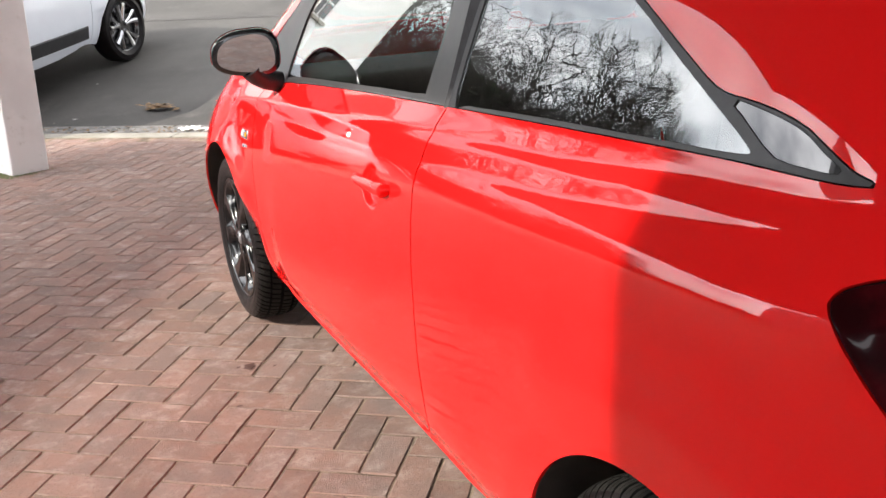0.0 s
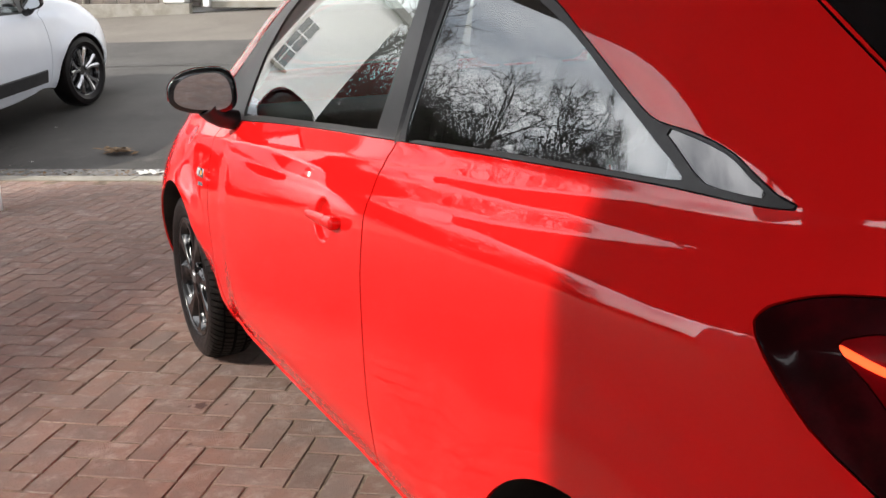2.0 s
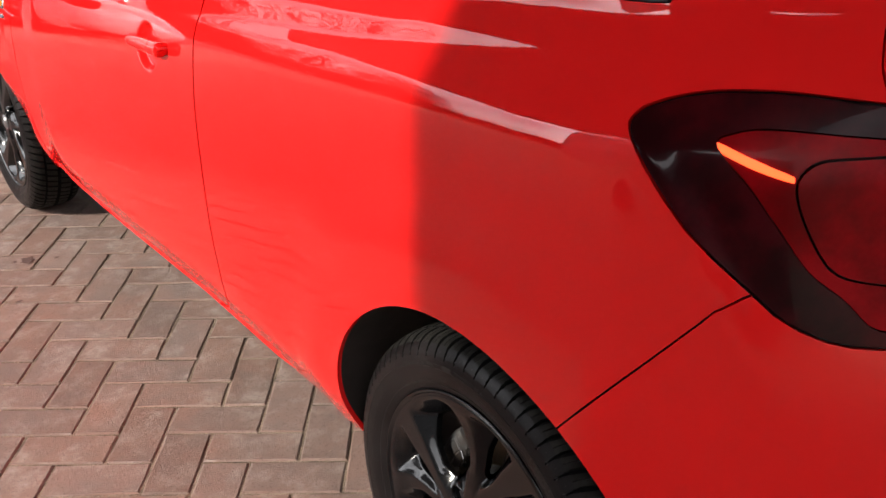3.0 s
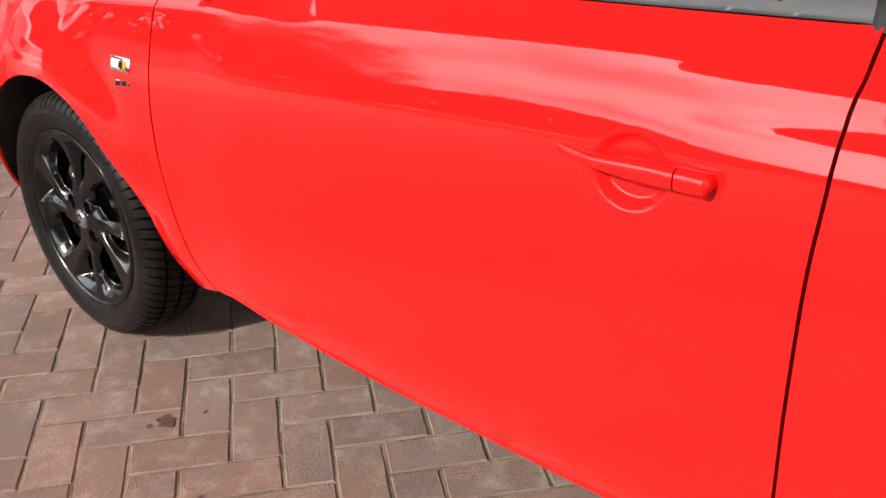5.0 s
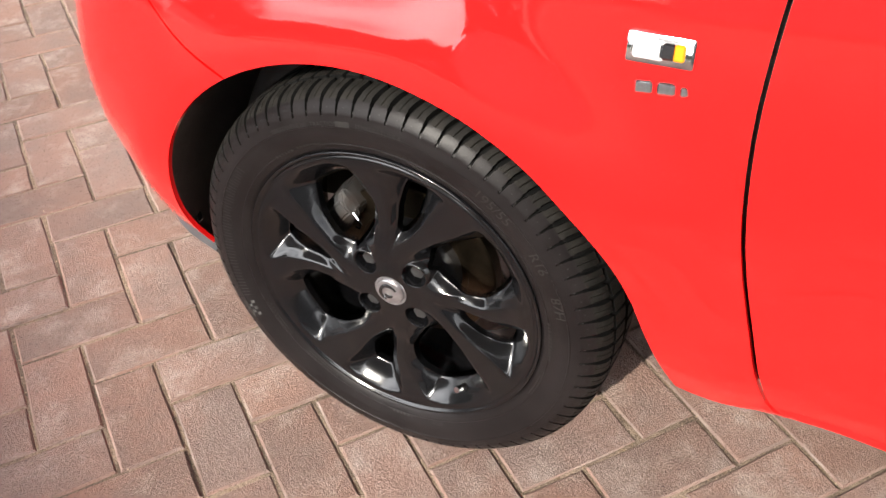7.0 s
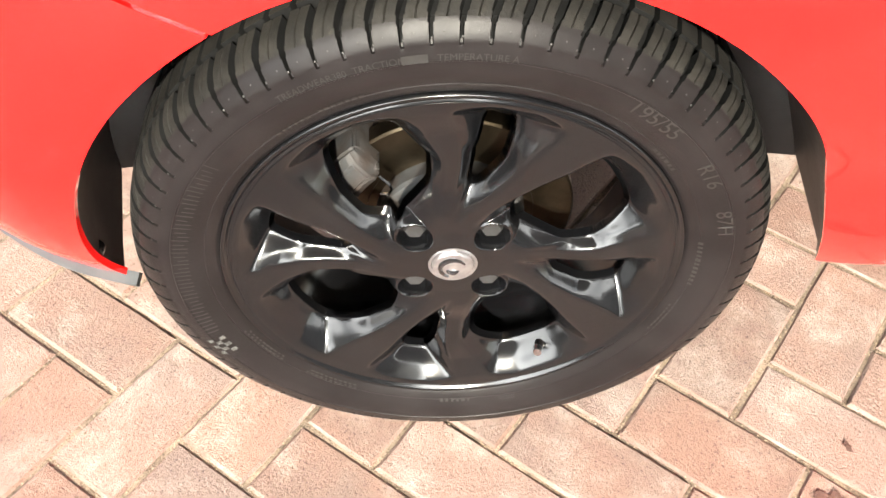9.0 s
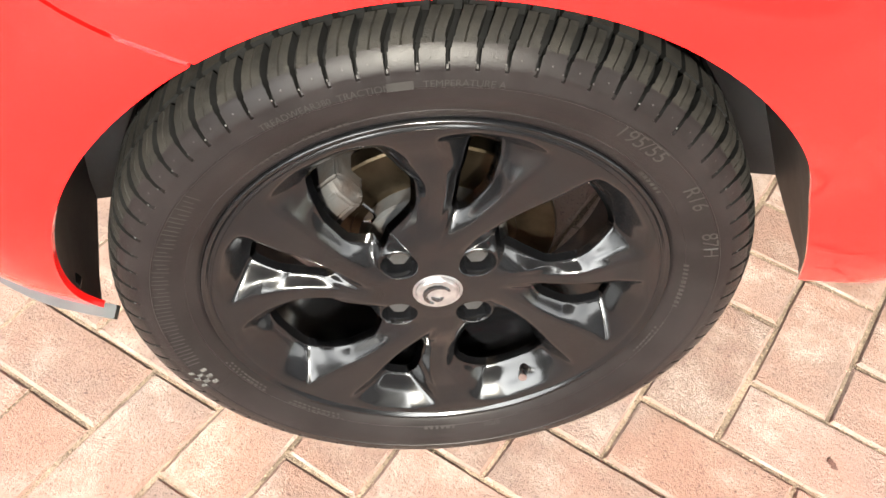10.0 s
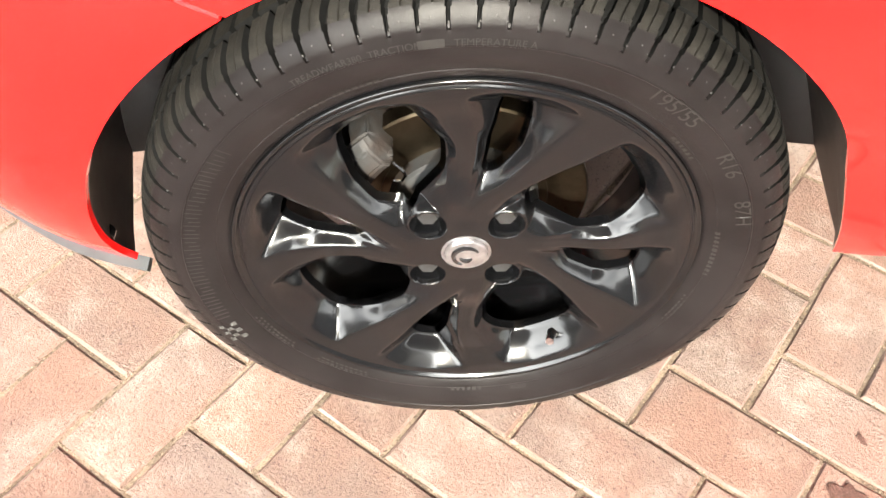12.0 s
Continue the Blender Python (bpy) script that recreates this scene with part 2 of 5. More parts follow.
def hang(name, me, parent=None, label="", m=None):
    ob = new(name, me)
    if parent:
        ob.parent = parent
    if m is not None:
        ob.matrix_basis = m
    return tagged(ob, label)


def part(name, bm, mat, parent=None, label="", smooth=True, sharp=35, m=None):
    """Links a bmesh as one mesh object under a thing or a part."""
    me = bpy.data.meshes.new(name)
    bm.normal_update()
    bm.to_mesh(me)
    bm.free()
    me.materials.append(mat)
    if smooth:
        me.shade_smooth()
        me.set_sharp_from_angle(angle=radians(sharp))
    return hang(name, me, parent, label, m)


def box(bm, cx, cy, cz, sx, sy, sz, bevel=0.0, seg=2, m=None):
    """Adds a bevelled box to a bmesh."""
    r = bmesh.ops.create_cube(bm, size=1, matrix=(m or Matrix()) @ Matrix.Translation((cx, cy, cz)) @ Matrix.Diagonal((sx, sy, sz, 1)))
    if bevel:
        es = list({e for v in r["verts"] for e in v.link_edges})
        bmesh.ops.bevel(bm, geom=es, offset=bevel, segments=seg, profile=.6, affect="EDGES")
    return bm


def tube(bm, pts, radii, seg=10, cap=True):
    """Adds a tapered tube along points to a bmesh."""
    rings, pts = [], [Vector(p) for p in pts]
    for i, p in enumerate(pts):
        d = (pts[min(i + 1, len(pts) - 1)] - pts[max(i - 1, 0)]).normalized()
        a = d.orthogonal().normalized() if i == 0 else (a - d * a.dot(d)).normalized()
        b = d.cross(a)
        r = radii[i] if isinstance(radii, (list, tuple)) else radii
        rings.append([bm.verts.new(p + r * (math.cos(k * math.tau / seg) * a + math.sin(k * math.tau / seg) * b)) for k in range(seg)])
    for q, w in zip(rings, rings[1:]):
        for k in range(seg):
            bm.faces.new((q[k], q[(k + 1) % seg], w[(k + 1) % seg], w[k]))
    if cap:
        bm.faces.new(rings[0][::-1])
        bm.faces.new(rings[-1])
    return bm


def lathe(bm, profile, seg=48, axis="X", closed=False):
    """Adds a turned body: profile of (radius, along)."""
    def at(r, h, k):
        c, s = r * math.cos(k * math.tau / seg), r * math.sin(k * math.tau / seg)
        return {"X": (h, c, s), "Y": (c, h, s), "Z": (c, s, h)}[axis]
    rings = [[bm.verts.new(at(r, h, k)) for k in range(seg)] for r, h in profile]
    pairs = list(zip(rings, rings[1:])) + ([(rings[-1], rings[0])] if closed else [])
    for q, w in pairs:
        for k in range(seg):
            bm.faces.new((q[k], q[(k + 1) % seg], w[(k + 1) % seg], w[k]))
    if not closed:
        for ring in (rings[0], rings[-1]):
            bm.faces.new(ring)
    bmesh.ops.recalc_face_normals(bm, faces=bm.faces)
    return bm


def lettering(text, size):
    """Vertices and faces of a word in the built-in font, flat, starting at 0, and its width."""
    cu = bpy.data.curves.new("word", "FONT")
    cu.body, cu.size = text, size
    ob = bpy.data.objects.new("word", cu)
    me = bpy.data.meshes.new_from_object(ob)
    v = np.array([p.co[:2] for p in me.vertices])
    f = [tuple(p.vertices) for p in me.polygons]
    bpy.data.objects.remove(ob)
    bpy.data.curves.remove(cu)
    bpy.data.meshes.remove(me)
    return v, f, (v[:, 0].max() if len(v) else 0)


# ---- car body: one smooth skin, cut into its panels ----
def spline(xs, ys):
    """Natural cubic spline through knots, straight beyond them."""
    xs, ys = np.array(xs, float), np.array(ys, float)
    n = len(xs)
    h, a, b = np.diff(xs), np.eye(n), np.zeros(n)
    for i in range(1, n - 1):
        a[i, i - 1:i + 2] = h[i - 1], 2 * (h[i - 1] + h[i]), h[i]
        b[i] = 6 * ((ys[i + 1] - ys[i]) / h[i] - (ys[i] - ys[i - 1]) / h[i - 1])
    m = np.linalg.solve(a, b)

    def f(x):
        x = np.asarray(x, float)
        i = np.clip(np.searchsorted(xs, x) - 1, 0, n - 2)
        p, q, w = x - xs[i], xs[i + 1] - x, h[i]
        s = (m[i] * q**3 + m[i + 1] * p**3) / (6 * w) + (ys[i] / w - m[i] * w / 6) * q + (ys[i + 1] / w - m[i + 1] * w / 6) * p
        lo = ys[0] + ((ys[1] - ys[0]) / h[0] - h[0] * (2 * m[0] + m[1]) / 6) * (x - xs[0])
        hi = ys[-1] + ((ys[-1] - ys[-2]) / h[-1] + h[-1] * (m[-2] + 2 * m[-1]) / 6) * (x - xs[-1])
        return np.where(x < xs[0], lo, np.where(x > xs[-1], hi, s))
    return f


belt = spline([-3.2, -2.72, -2.14, -1.6, -.95, -.6, 0, .8], [1.036, 1.036, 1.020, .995, .957, .932, .877, .785])


def profile(top, steps):
    """Width below the waist by depth, from slopes at depths, with softened creases."""
    d = np.arange(-.04, 1.0, .0005)
    g = np.interp(d, *zip(*steps))
    k = np.exp(-(np.arange(-20, 21) * .0005 / .0045) ** 2)
    g = np.convolve(np.pad(g, 20, "edge"), k / k.sum(), "valid")
    x = np.cumsum(g) * .0005
    x += top - np.interp(0, d, x)
    return lambda q: np.interp(q, d, x)


below = profile(.757, [(-.04, .62), (.058, .72), (.062, .46), (.10, .36), (.15, .22), (.20, .13), (.28, .05), (.36, .0), (.50, -.03), (.9, -.05)])
flat = profile(.757, [(-.04, .70), (.055, .84), (.059, .23), (.10, .22), (.15, .20), (.20, .13), (.28, .05), (.36, .0), (.50, -.03), (.9, -.05)])
crown = profile(.757, [(-.04, .56), (.056, .58), (.062, .49), (.10, .45), (.15, .40), (.165, .24), (.20, .08), (.28, .03), (.36, .0), (.50, -.03), (.9, -.05)])
tuck = spline([.15, .22, .27, .33, .40, .50, .6, .7], [.12, .075, .047, .021, .007, .0, .0, .0])
rear_end = spline([.2, .3, .5, .65, .8, .95, 1.1, 1.25, 1.38, 1.45], [-3.03, -3.12, -3.19, -3.18, -3.13, -3.10, -3.03, -2.94, -2.86, -2.78])
front_end = spline([.2, .3, .45, .6, .7, .78, .86, .93, .98, 1.05, 1.2, 1.317, 1.38, 1.45], [.72, .79, .83, .80, .76, .68, .55, .38, .23, .08, -.18, -.42, -.62, -.98])
crest = spline([-3.2, -2.5, -2.2, -1.78, -1.39, -.84, -.3, .8], [.010, .012, .022, .036, .045, .056, .056, .056])


def smooth(a, b, x):
    t = np.clip((x - a) / (b - a), 0, 1)
    return t * t * (3 - 2 * t)


def shoulder():
    """Width of the rear quarter by length and depth: two bright folds with hollows between, that run out towards the tail lamp."""
    ys, ds = np.arange(-3.3, -1.35, .01), np.arange(0, .9, .0005)
    lines = [(belt(ys) - .012, .36),
             (np.interp(-ys, [1.4, 1.75, 2.0, 2.18, 2.51, 2.75, 3.3], [.925, .953, .970, .980, 1.010, 1.014, 1.014]), .50),
             (np.interp(-ys, [1.4, 1.75, 2.0, 2.18, 2.30, 2.376, 2.734, 3.3], [.917, .940, .955, .963, .969, .976, .985, .985]), 0),
             (np.interp(-ys, [1.4, 1.75, 2.0, 2.22, 2.313, 2.509, 2.734, 3.3], [.875, .902, .920, .934, .943, .964, .983, .983]), .50),
             (np.interp(-ys, [1.4, 1.75, 2.0, 2.22, 2.418, 2.643, 2.754, 3.3], [.866, .887, .900, .911, .913, .911, .907, .907]), 0)]
    foot = np.interp(-ys, [1.4, 1.936, 2.179, 2.421, 2.643, 2.754, 3.3], [.84, .876, .886, .899, .903, .899, .899])
    bright = np.interp(-ys, [2.2, 2.75], [1.0, .80])
    out = []
    for i in range(len(ys)):
        z, g, hollow = belt(ys[i]) - ds, np.zeros(len(ds)), np.zeros(len(ds))
        top = belt(ys[i]) + .01
        for line, slope in lines:
            low = min(line[i], top)
            here = (z <= top) & (z > low)
            g[here] = slope * bright[i]
            hollow[here & (slope == 0)] = 1
            top = low
        fall = (z <= top) & (z > foot[i])
        g[fall] = .50 * bright[i]
        below_foot = foot[i] - z
        g = np.where(below_foot >= 0, np.interp(below_foot, [0, .008, .02, .05, .1, .17, .25, .6], [.46, .22, .13, .10, .06, .01, 0, -.02]), g)
        upper = below_foot < 0
        need = .0805 - g[upper].sum() * .0005
        room = hollow.sum() * .0005
        if room > .004:
            g += hollow * min(max(need / room, .55), 1.5)
        short = .0805 - g[upper].sum() * .0005
        g[upper] += short / (upper.sum() * .0005)
        k = np.exp(-(np.arange(-16, 17) * .0005 / .0028) ** 2)
        g = np.convolve(np.pad(g, 16, "edge"), k / k.sum(), "valid")
        out.append(.757 + np.cumsum(g) * .0005)
    out = np.array(out)

    def width(y, d):
        fy, fd = np.clip((y - ys[0]) / .01, 0, len(ys) - 1.001), np.clip(d / .0005, 0, len(ds) - 1.001)
        i, j = fy.astype(int), fd.astype(int)
        u, v = fy - i, fd - j
        return (out[i, j] * (1 - v) + out[i, j + 1] * v) * (1 - u) + (out[i + 1, j] * (1 - v) + out[i + 1, j + 1] * v) * u
    return width


rear_width = shoulder()


def side(y, z):
    d = belt(y) - z
    c, rear = np.maximum(crest(y), .008), smooth(-1.45, -2.05, y)
    front = smooth(-.70, -.56, y) * smooth(-.08, -.24, y)      # flatter between the door's front edge and the wheel
    wing = smooth(-.20, -.04, y) * (1 - smooth(-.08, -.24, y)) * smooth(.60, .30, y)      # fuller over the wheel
    q = np.where(d < c, d * .058 / c, .058 + d - c)
    w = np.where(d >= -.002, (below(q) * (1 - front - wing) + flat(q) * front + crown(q) * wing) * (1 - rear) + rear_width(np.asarray(y, float), d) * rear, .757 + .365 * d - .11 * d * d)
    w = w - np.where(z < .52, np.maximum(tuck(z), 0), 0)
    for ya in (-.008, -2.51):
        q = np.hypot(y - ya, z - .31)
        w = w + (.019 if ya > -1 else .010) * smooth(.50, .37, q) * smooth(.1, .3, d)
    w = w + .006 * np.exp(-((z - sill_line(y) - .013) / .006) ** 2) * smooth(-2.0, -1.85, y) * smooth(-.46, -.56, y)      # rolled lower edge
    w = w - .034 * smooth(-.480, -.345, y) * smooth(-.20, -.30, y) * smooth(.58, .40, z)      # wing drawn in behind the front wheel
    lip_y = np.interp(z, [.62, .683, .765, .827, .87, .911], [-2.945, -2.911, -2.868, -2.830, -2.804, -2.768])
    w = w + .0080 * np.exp(-((y - lip_y) / .017) ** 2) * smooth(.62, .72, z) * smooth(.94, .90, z)
    cup = np.hypot((y + 1.515) / .056, (z - .807) / .048)
    w = w - .015 * smooth(1.0, .74, cup)      # finger cup behind the handle
    return w


def ends(z):
    yf = front_end(z)
    return rear_end(z), -2.30, np.minimum(-.05, yf - .55), yf


def skin(step):
    """The left half of the car's skin: rows of x, y, z, normal, closing to the front, closing to the rear; and its triangles."""
    f = .004 if step < .015 else step
    zs = np.concatenate([np.arange(.20, .31, f), np.arange(.31, .756, step), np.arange(.756, 1.05, f), np.arange(1.05, 1.379, step), [1.38]])
    n_mid, n_end = int(2.2 / step * .62), int(.34 / step)
    e1 = np.concatenate([np.linspace(0, .72, n_end), np.sin(np.linspace(math.asin(.72 ** 2.1), math.pi / 2, n_end)) ** (2 / 4.2)])
    e2 = np.concatenate([np.linspace(0, .72, n_end), np.sin(np.linspace(math.asin(.72 ** 1.7), math.pi / 2, n_end)) ** (2 / 3.4)])
    mid = np.linspace(0, 1, n_mid)[1:-1]
    if step < .015:      # closer columns round the door handle
        mid = np.sort(np.concatenate([mid[(mid < .318) | (mid > .384)], np.linspace(.318, .384, 50)]))
    rows = []
    for z in zs:
        yr, y0, y1, yf = (float(v) for v in ends(z))
        y = np.concatenate([y0 - (y0 - yr) * e1[::-1], y0 + (y1 - y0) * mid, y1 + (yf - y1) * e2])
        er, ef = np.clip((y0 - y) / (y0 - yr), 0, 1), np.clip((y - y1) / (yf - y1), 0, 1)
        cr, cf = np.sqrt(np.maximum(1 - er ** 4.2, 0)), np.sqrt(np.maximum(1 - ef ** 3.4, 0))
        cr[0], cf[-1] = 0, 0
        rows.append(np.stack([-side(y, np.full_like(y, z)) * cr * cf + 0.0, y, np.full_like(y, z), cf, cr], 1))
    top = rows[-1]
    for k in np.linspace(1, 0, max(10, int(.30 / step)))[1:]:
        r = top.copy()
        r[:, 0], r[:, 1] = top[:, 0] * k, -1.72 + (top[:, 1] + 1.72) * k
        r[:, 2] = 1.38 + .088 * (1 - k ** 4.5)
        rows.append(r)
    g = np.stack(rows)
    du, dv = np.gradient(g[:, :, :3], axis=1), np.gradient(g[:, :, :3], axis=0)
    nn = np.cross(dv, du)
    ln = np.linalg.norm(nn, axis=2, keepdims=True)
    nn = np.where(ln > 1e-12, nn / np.maximum(ln, 1e-12), np.array([0, 0, 1.0]))
    nn[:, (0, -1), 0] = 0
    nn /= np.maximum(np.linalg.norm(nn, axis=2, keepdims=True), 1e-9)
    nn[-1] = (0, 0, 1)
    if nn[10, g.shape[1] // 2, 0] > 0:
        nn = -nn
        nn[-1] = (0, 0, 1)
    data = np.concatenate([g[:, :, :3], nn, g[:, :, 3:]], 2).reshape(-1, 8)
    a, b = g.shape[:2]
    i = (np.arange(a - 1)[:, None] * b + np.arange(b - 1)[None]).ravel()
    tris = np.concatenate([np.stack([i, i + 1, i + b + 1], 1), np.stack([i, i + b + 1, i + b], 1)])
    p = data[:, :3]
    fn = np.cross(p[tris[:, 1]] - p[tris[:, 0]], p[tris[:, 2]] - p[tris[:, 0]])
    flip = (fn * data[tris[:, 0], 3:6]).sum(1) < 0
    tris[flip] = tris[flip][:, ::-1]
    keep = np.linalg.norm(fn, axis=1) > 1e-10
    return data, tris[keep]


def clip(piece, f):
    """The part of a piece where f < 0, cut along f = 0."""
    d, t = piece
    ins = f < 0
    s = ins[t].sum(1)
    out, extra, base = [t[s == 3]], [], len(d)
    for count in (1, 2):
        q = t[s == count]
        if not len(q):
            continue
        odd = np.argmax(ins[q] if count == 1 else ~ins[q], axis=1)
        q = np.stack([q[np.arange(len(q)), (odd + j) % 3] for j in range(3)], 1)
        new_ids = []
        for j in (1, 2):
            a, b = q[:, 0], q[:, j]
            w = (f[a] / (f[a] - f[b]))[:, None]
            extra.append(d[a] * (1 - w) + d[b] * w)
            new_ids.append(base + np.arange(len(q)))
            base += len(q)
        ab, ac = new_ids
        out += [np.stack([q[:, 0], ab, ac], 1)] if count == 1 else [np.stack([ab, q[:, 1], q[:, 2]], 1), np.stack([ab, q[:, 2], ac], 1)]
    d = np.concatenate([d] + extra)
    t = np.concatenate(out)
    if not len(t):
        return d[:0], t
    used, inv = np.unique(t, return_inverse=True)
    d, t = d[used], inv.reshape(-1, 3)
    key, first, inv = np.unique(np.round(d[:, :3], 6), axis=0, return_index=True, return_inverse=True)
    d, t = d[first], inv.ravel()[t.ravel()].reshape(-1, 3)
    return d, t[(t[:, 0] != t[:, 1]) & (t[:, 1] != t[:, 2]) & (t[:, 0] != t[:, 2])]


def split(piece, field, gap=.0018):
    """A piece cut in two along a field: inside and outside, with a shut line between."""
    f = field(piece[0])
    return clip(piece, f + gap), clip(piece, gap - f)


def curve(points, n=6, closed=True):
    """A soft line through a few points."""
    p, out = np.array(points, float), []
    m = len(p)
    for i in range(m if closed else m - 1):
        a, b, c, d = (p[(i + k) % m] if closed else p[min(max(i + k, 0), m - 1)] for k in (-1, 0, 1, 2))
        for t in np.arange(n) / n:
            out.append(.5 * (2 * b + (c - a) * t + (2 * a - 5 * b + 4 * c - d) * t * t + (3 * b - a - 3 * c + d) * t ** 3))
    return np.array(out if closed else out + [p[-1]])


def cut_corners(points, rounds=3):
    """An outline of straight runs with rounded corners."""
    p = np.array(points, float)
    for k in range(rounds):
        n = np.roll(p, -1, 0)
        w = (.16, .25, .25)[k]
        p = np.stack([p * (1 - w) + n * w, p * w + n * (1 - w)], 1).reshape(-1, 2)
    return p


def inside(poly, q):
    """Signed distance of points q to a closed outline, below 0 inside."""
    best, wind = np.full(len(q), 1e9), np.zeros(len(q), bool)
    for a, b in zip(poly, np.roll(poly, -1, 0)):
        e, w = b - a, q - a
        t = np.clip((w @ e) / max(e @ e, 1e-12), 0, 1)
        best = np.minimum(best, ((w - t[:, None] * e) ** 2).sum(1))
        c1, c2 = (a[1] <= q[:, 1]), (b[1] > q[:, 1])
        cr = e[0] * w[:, 1] - e[1] * w[:, 0]
        wind ^= ((c1 & c2 & (cr > 0)) | (~c1 & ~c2 & (cr < 0)))
    return np.where(wind, -1, 1) * np.sqrt(best)


def flank(points, soft=5, limit=-.30):
    """A field from an outline in side view, on the flank only."""
    poly = curve(points, soft) if soft else np.array(points, float)
    return lambda d: np.maximum(inside(poly, d[:, 1:3]), d[:, 0] - limit)


def corner(points, soft=5):
    """A field from an outline over the rear corner: x - y against z."""
    poly = curve(points, soft) if soft else np.array(points, float)
    return lambda d: inside(poly, np.stack([d[:, 0] - d[:, 1], d[:, 2]], 1))


WINDOWS = [(-.345, .990), (-.45, 1.072), (-.55, 1.143), (-.70, 1.243), (-.909, 1.331), (-1.126, 1.378), (-1.341, 1.390), (-1.539, 1.385), (-1.777, 1.357), (-2.001, 1.309), (-2.156, 1.266), (-2.255, 1.223), (-2.399, 1.155), (-2.472, 1.121),
           (-2.507, 1.110), (-2.573, 1.103), (-2.632, 1.089), (-2.670, 1.070), (-2.708, 1.049), (-2.738, 1.038), (-2.70, 1.034), (-2.55, 1.037), (-2.287, 1.027), (-1.907, 1.009), (-1.573, .992), (-1.288, .977), (-.928, .954), (-.587, .929), (-.42, .937)]
DOOR_GLASS = [(-.640, .950), (-.652, 1.024), (-.700, 1.143), (-.838, 1.268), (-1.085, 1.345), (-1.350, 1.370), (-1.55, 1.370), (-1.640, 1.361), (-1.655, 1.33), (-1.650, 1.19), (-1.642, 1.030), (-1.62, 1.011), (-1.433, 1.000), (-1.114, .981), (-.85, .965), (-.70, .953)]
QUARTER_GLASS = [(-1.803, 1.335), (-1.944, 1.306), (-2.062, 1.280), (-2.172, 1.243), (-2.280, 1.199), (-2.374, 1.153), (-2.506, 1.088), (-2.566, 1.056), (-2.560, 1.046), (-2.425, 1.041), (-2.109, 1.028), (-1.85, 1.014), (-1.786, 1.012), (-1.784, 1.15), (-1.792, 1.29)]
CORNER_GLASS = [(-2.516, 1.104), (-2.571, 1.098), (-2.630, 1.084), (-2.667, 1.064), (-2.700, 1.044), (-2.645, 1.045), (-2.606, 1.051), (-2.553, 1.082)]
DOOR = [(-1.771, 1.36), (-1.762, 1.2), (-1.757, .998), (-1.757, .96), (-1.752, .92), (-1.752, .84), (-1.748, .75), (-1.747, .65), (-1.747, .55), (-1.748, .46), (-1.744, .40), (-1.728, .34), (-1.69, .295), (-1.62, .262),
        (-1.5, .252), (-1.2, .247), (-.9, .262), (-.56, .284), (-.515, .290), (-.492, .350), (-.474, .430), (-.448, .548), (-.438, .670), (-.441, .770), (-.447, .835), (-.454, .875), (-.459, .90), (-.36, .945),
        (-.285, 1.035), (-.41, 1.12), (-.534, 1.196), (-.774, 1.320), (-.91, 1.357), (-1.056, 1.388), (-1.255, 1.422), (-1.448, 1.434), (-1.596, 1.432), (-1.71, 1.420), (-1.760, 1.408), (-1.778, 1.385)]
LAMP = [(1.960, 0.924), (1.979, 0.939), (2.029, 0.953), (2.086, 0.961), (2.165, 0.963), (2.245, 0.958), (2.339, 0.95), (2.423, 0.94), (2.493, 0.907), (2.513, 0.837), (2.493, 0.747), (2.433, 0.722), (2.372, 0.719), (2.299, 0.72), (2.249, 0.726), (2.189, 0.743), (2.145, 0.768), (2.057, 0.821), (2.010, 0.86), (1.973, 0.9)]
LAMP_INNER = [(2.079, 0.914), (2.104, 0.926), (2.151, 0.931), (2.247, 0.927), (2.342, 0.92), (2.433, 0.902), (2.463, 0.837), (2.443, 0.767), (2.370, 0.74), (2.314, 0.738), (2.268, 0.767), (2.216, 0.794), (2.170, 0.836), (2.125, 0.877)]
LAMP_POD = [(2.189, 0.883), (2.210, 0.901), (2.249, 0.906), (2.344, 0.906), (2.423, 0.887), (2.448, 0.837), (2.423, 0.787), (2.364, 0.78), (2.291, 0.785), (2.249, 0.795), (2.221, 0.82), (2.196, 0.856)]
LAMP_STRIP = [(2.081, 0.917), (2.113, 0.9085), (2.155, 0.897), (2.184, 0.889), (2.184, 0.8825), (2.139, 0.8915), (2.103, 0.9015), (2.081, 0.9095)]
TAILGATE = [(1.966, 1.311), (1.955, 1.337), (1.960, 1.365), (1.991, 1.393), (2.046, 1.408), (2.3, 1.425), (2.7, 1.435), (3.4, 1.437), (3.4, .60), (2.62, .60), (2.50, .66), (2.44, .74), (2.42, .85), (2.34, .93), (2.297, .972), (2.300, 1.024), (2.312, 1.072), (2.22, 1.12), (2.127, 1.186), (2.045, 1.247)]
REAR_GLASS = [(1.980, 1.303), (2.004, 1.312), (2.066, 1.336), (2.124, 1.349), (2.4, 1.362), (3.4, 1.370), (3.4, 1.05), (2.46, 1.05), (2.325, 1.068), (2.23, 1.124), (2.135, 1.189), (2.055, 1.249)]
HEADLAMP = [(.405, .735), (.395, .775), (.47, .80), (.58, .768), (.70, .72), (.62, .705), (.47, .712)]
bumper_line = spline([.15, .199, .257, .322, .39, .8], [.607, .625, .648, .690, .715, .72])
sill_line = spline([-3.2, -2.6, -2.15, -1.6, -1.2, -1.0, -.78, -.52, -.40, -.3, .3, .9], [.28, .27, .252, .242, .237, .240, .258, .276, .248, .240, .262, .24])


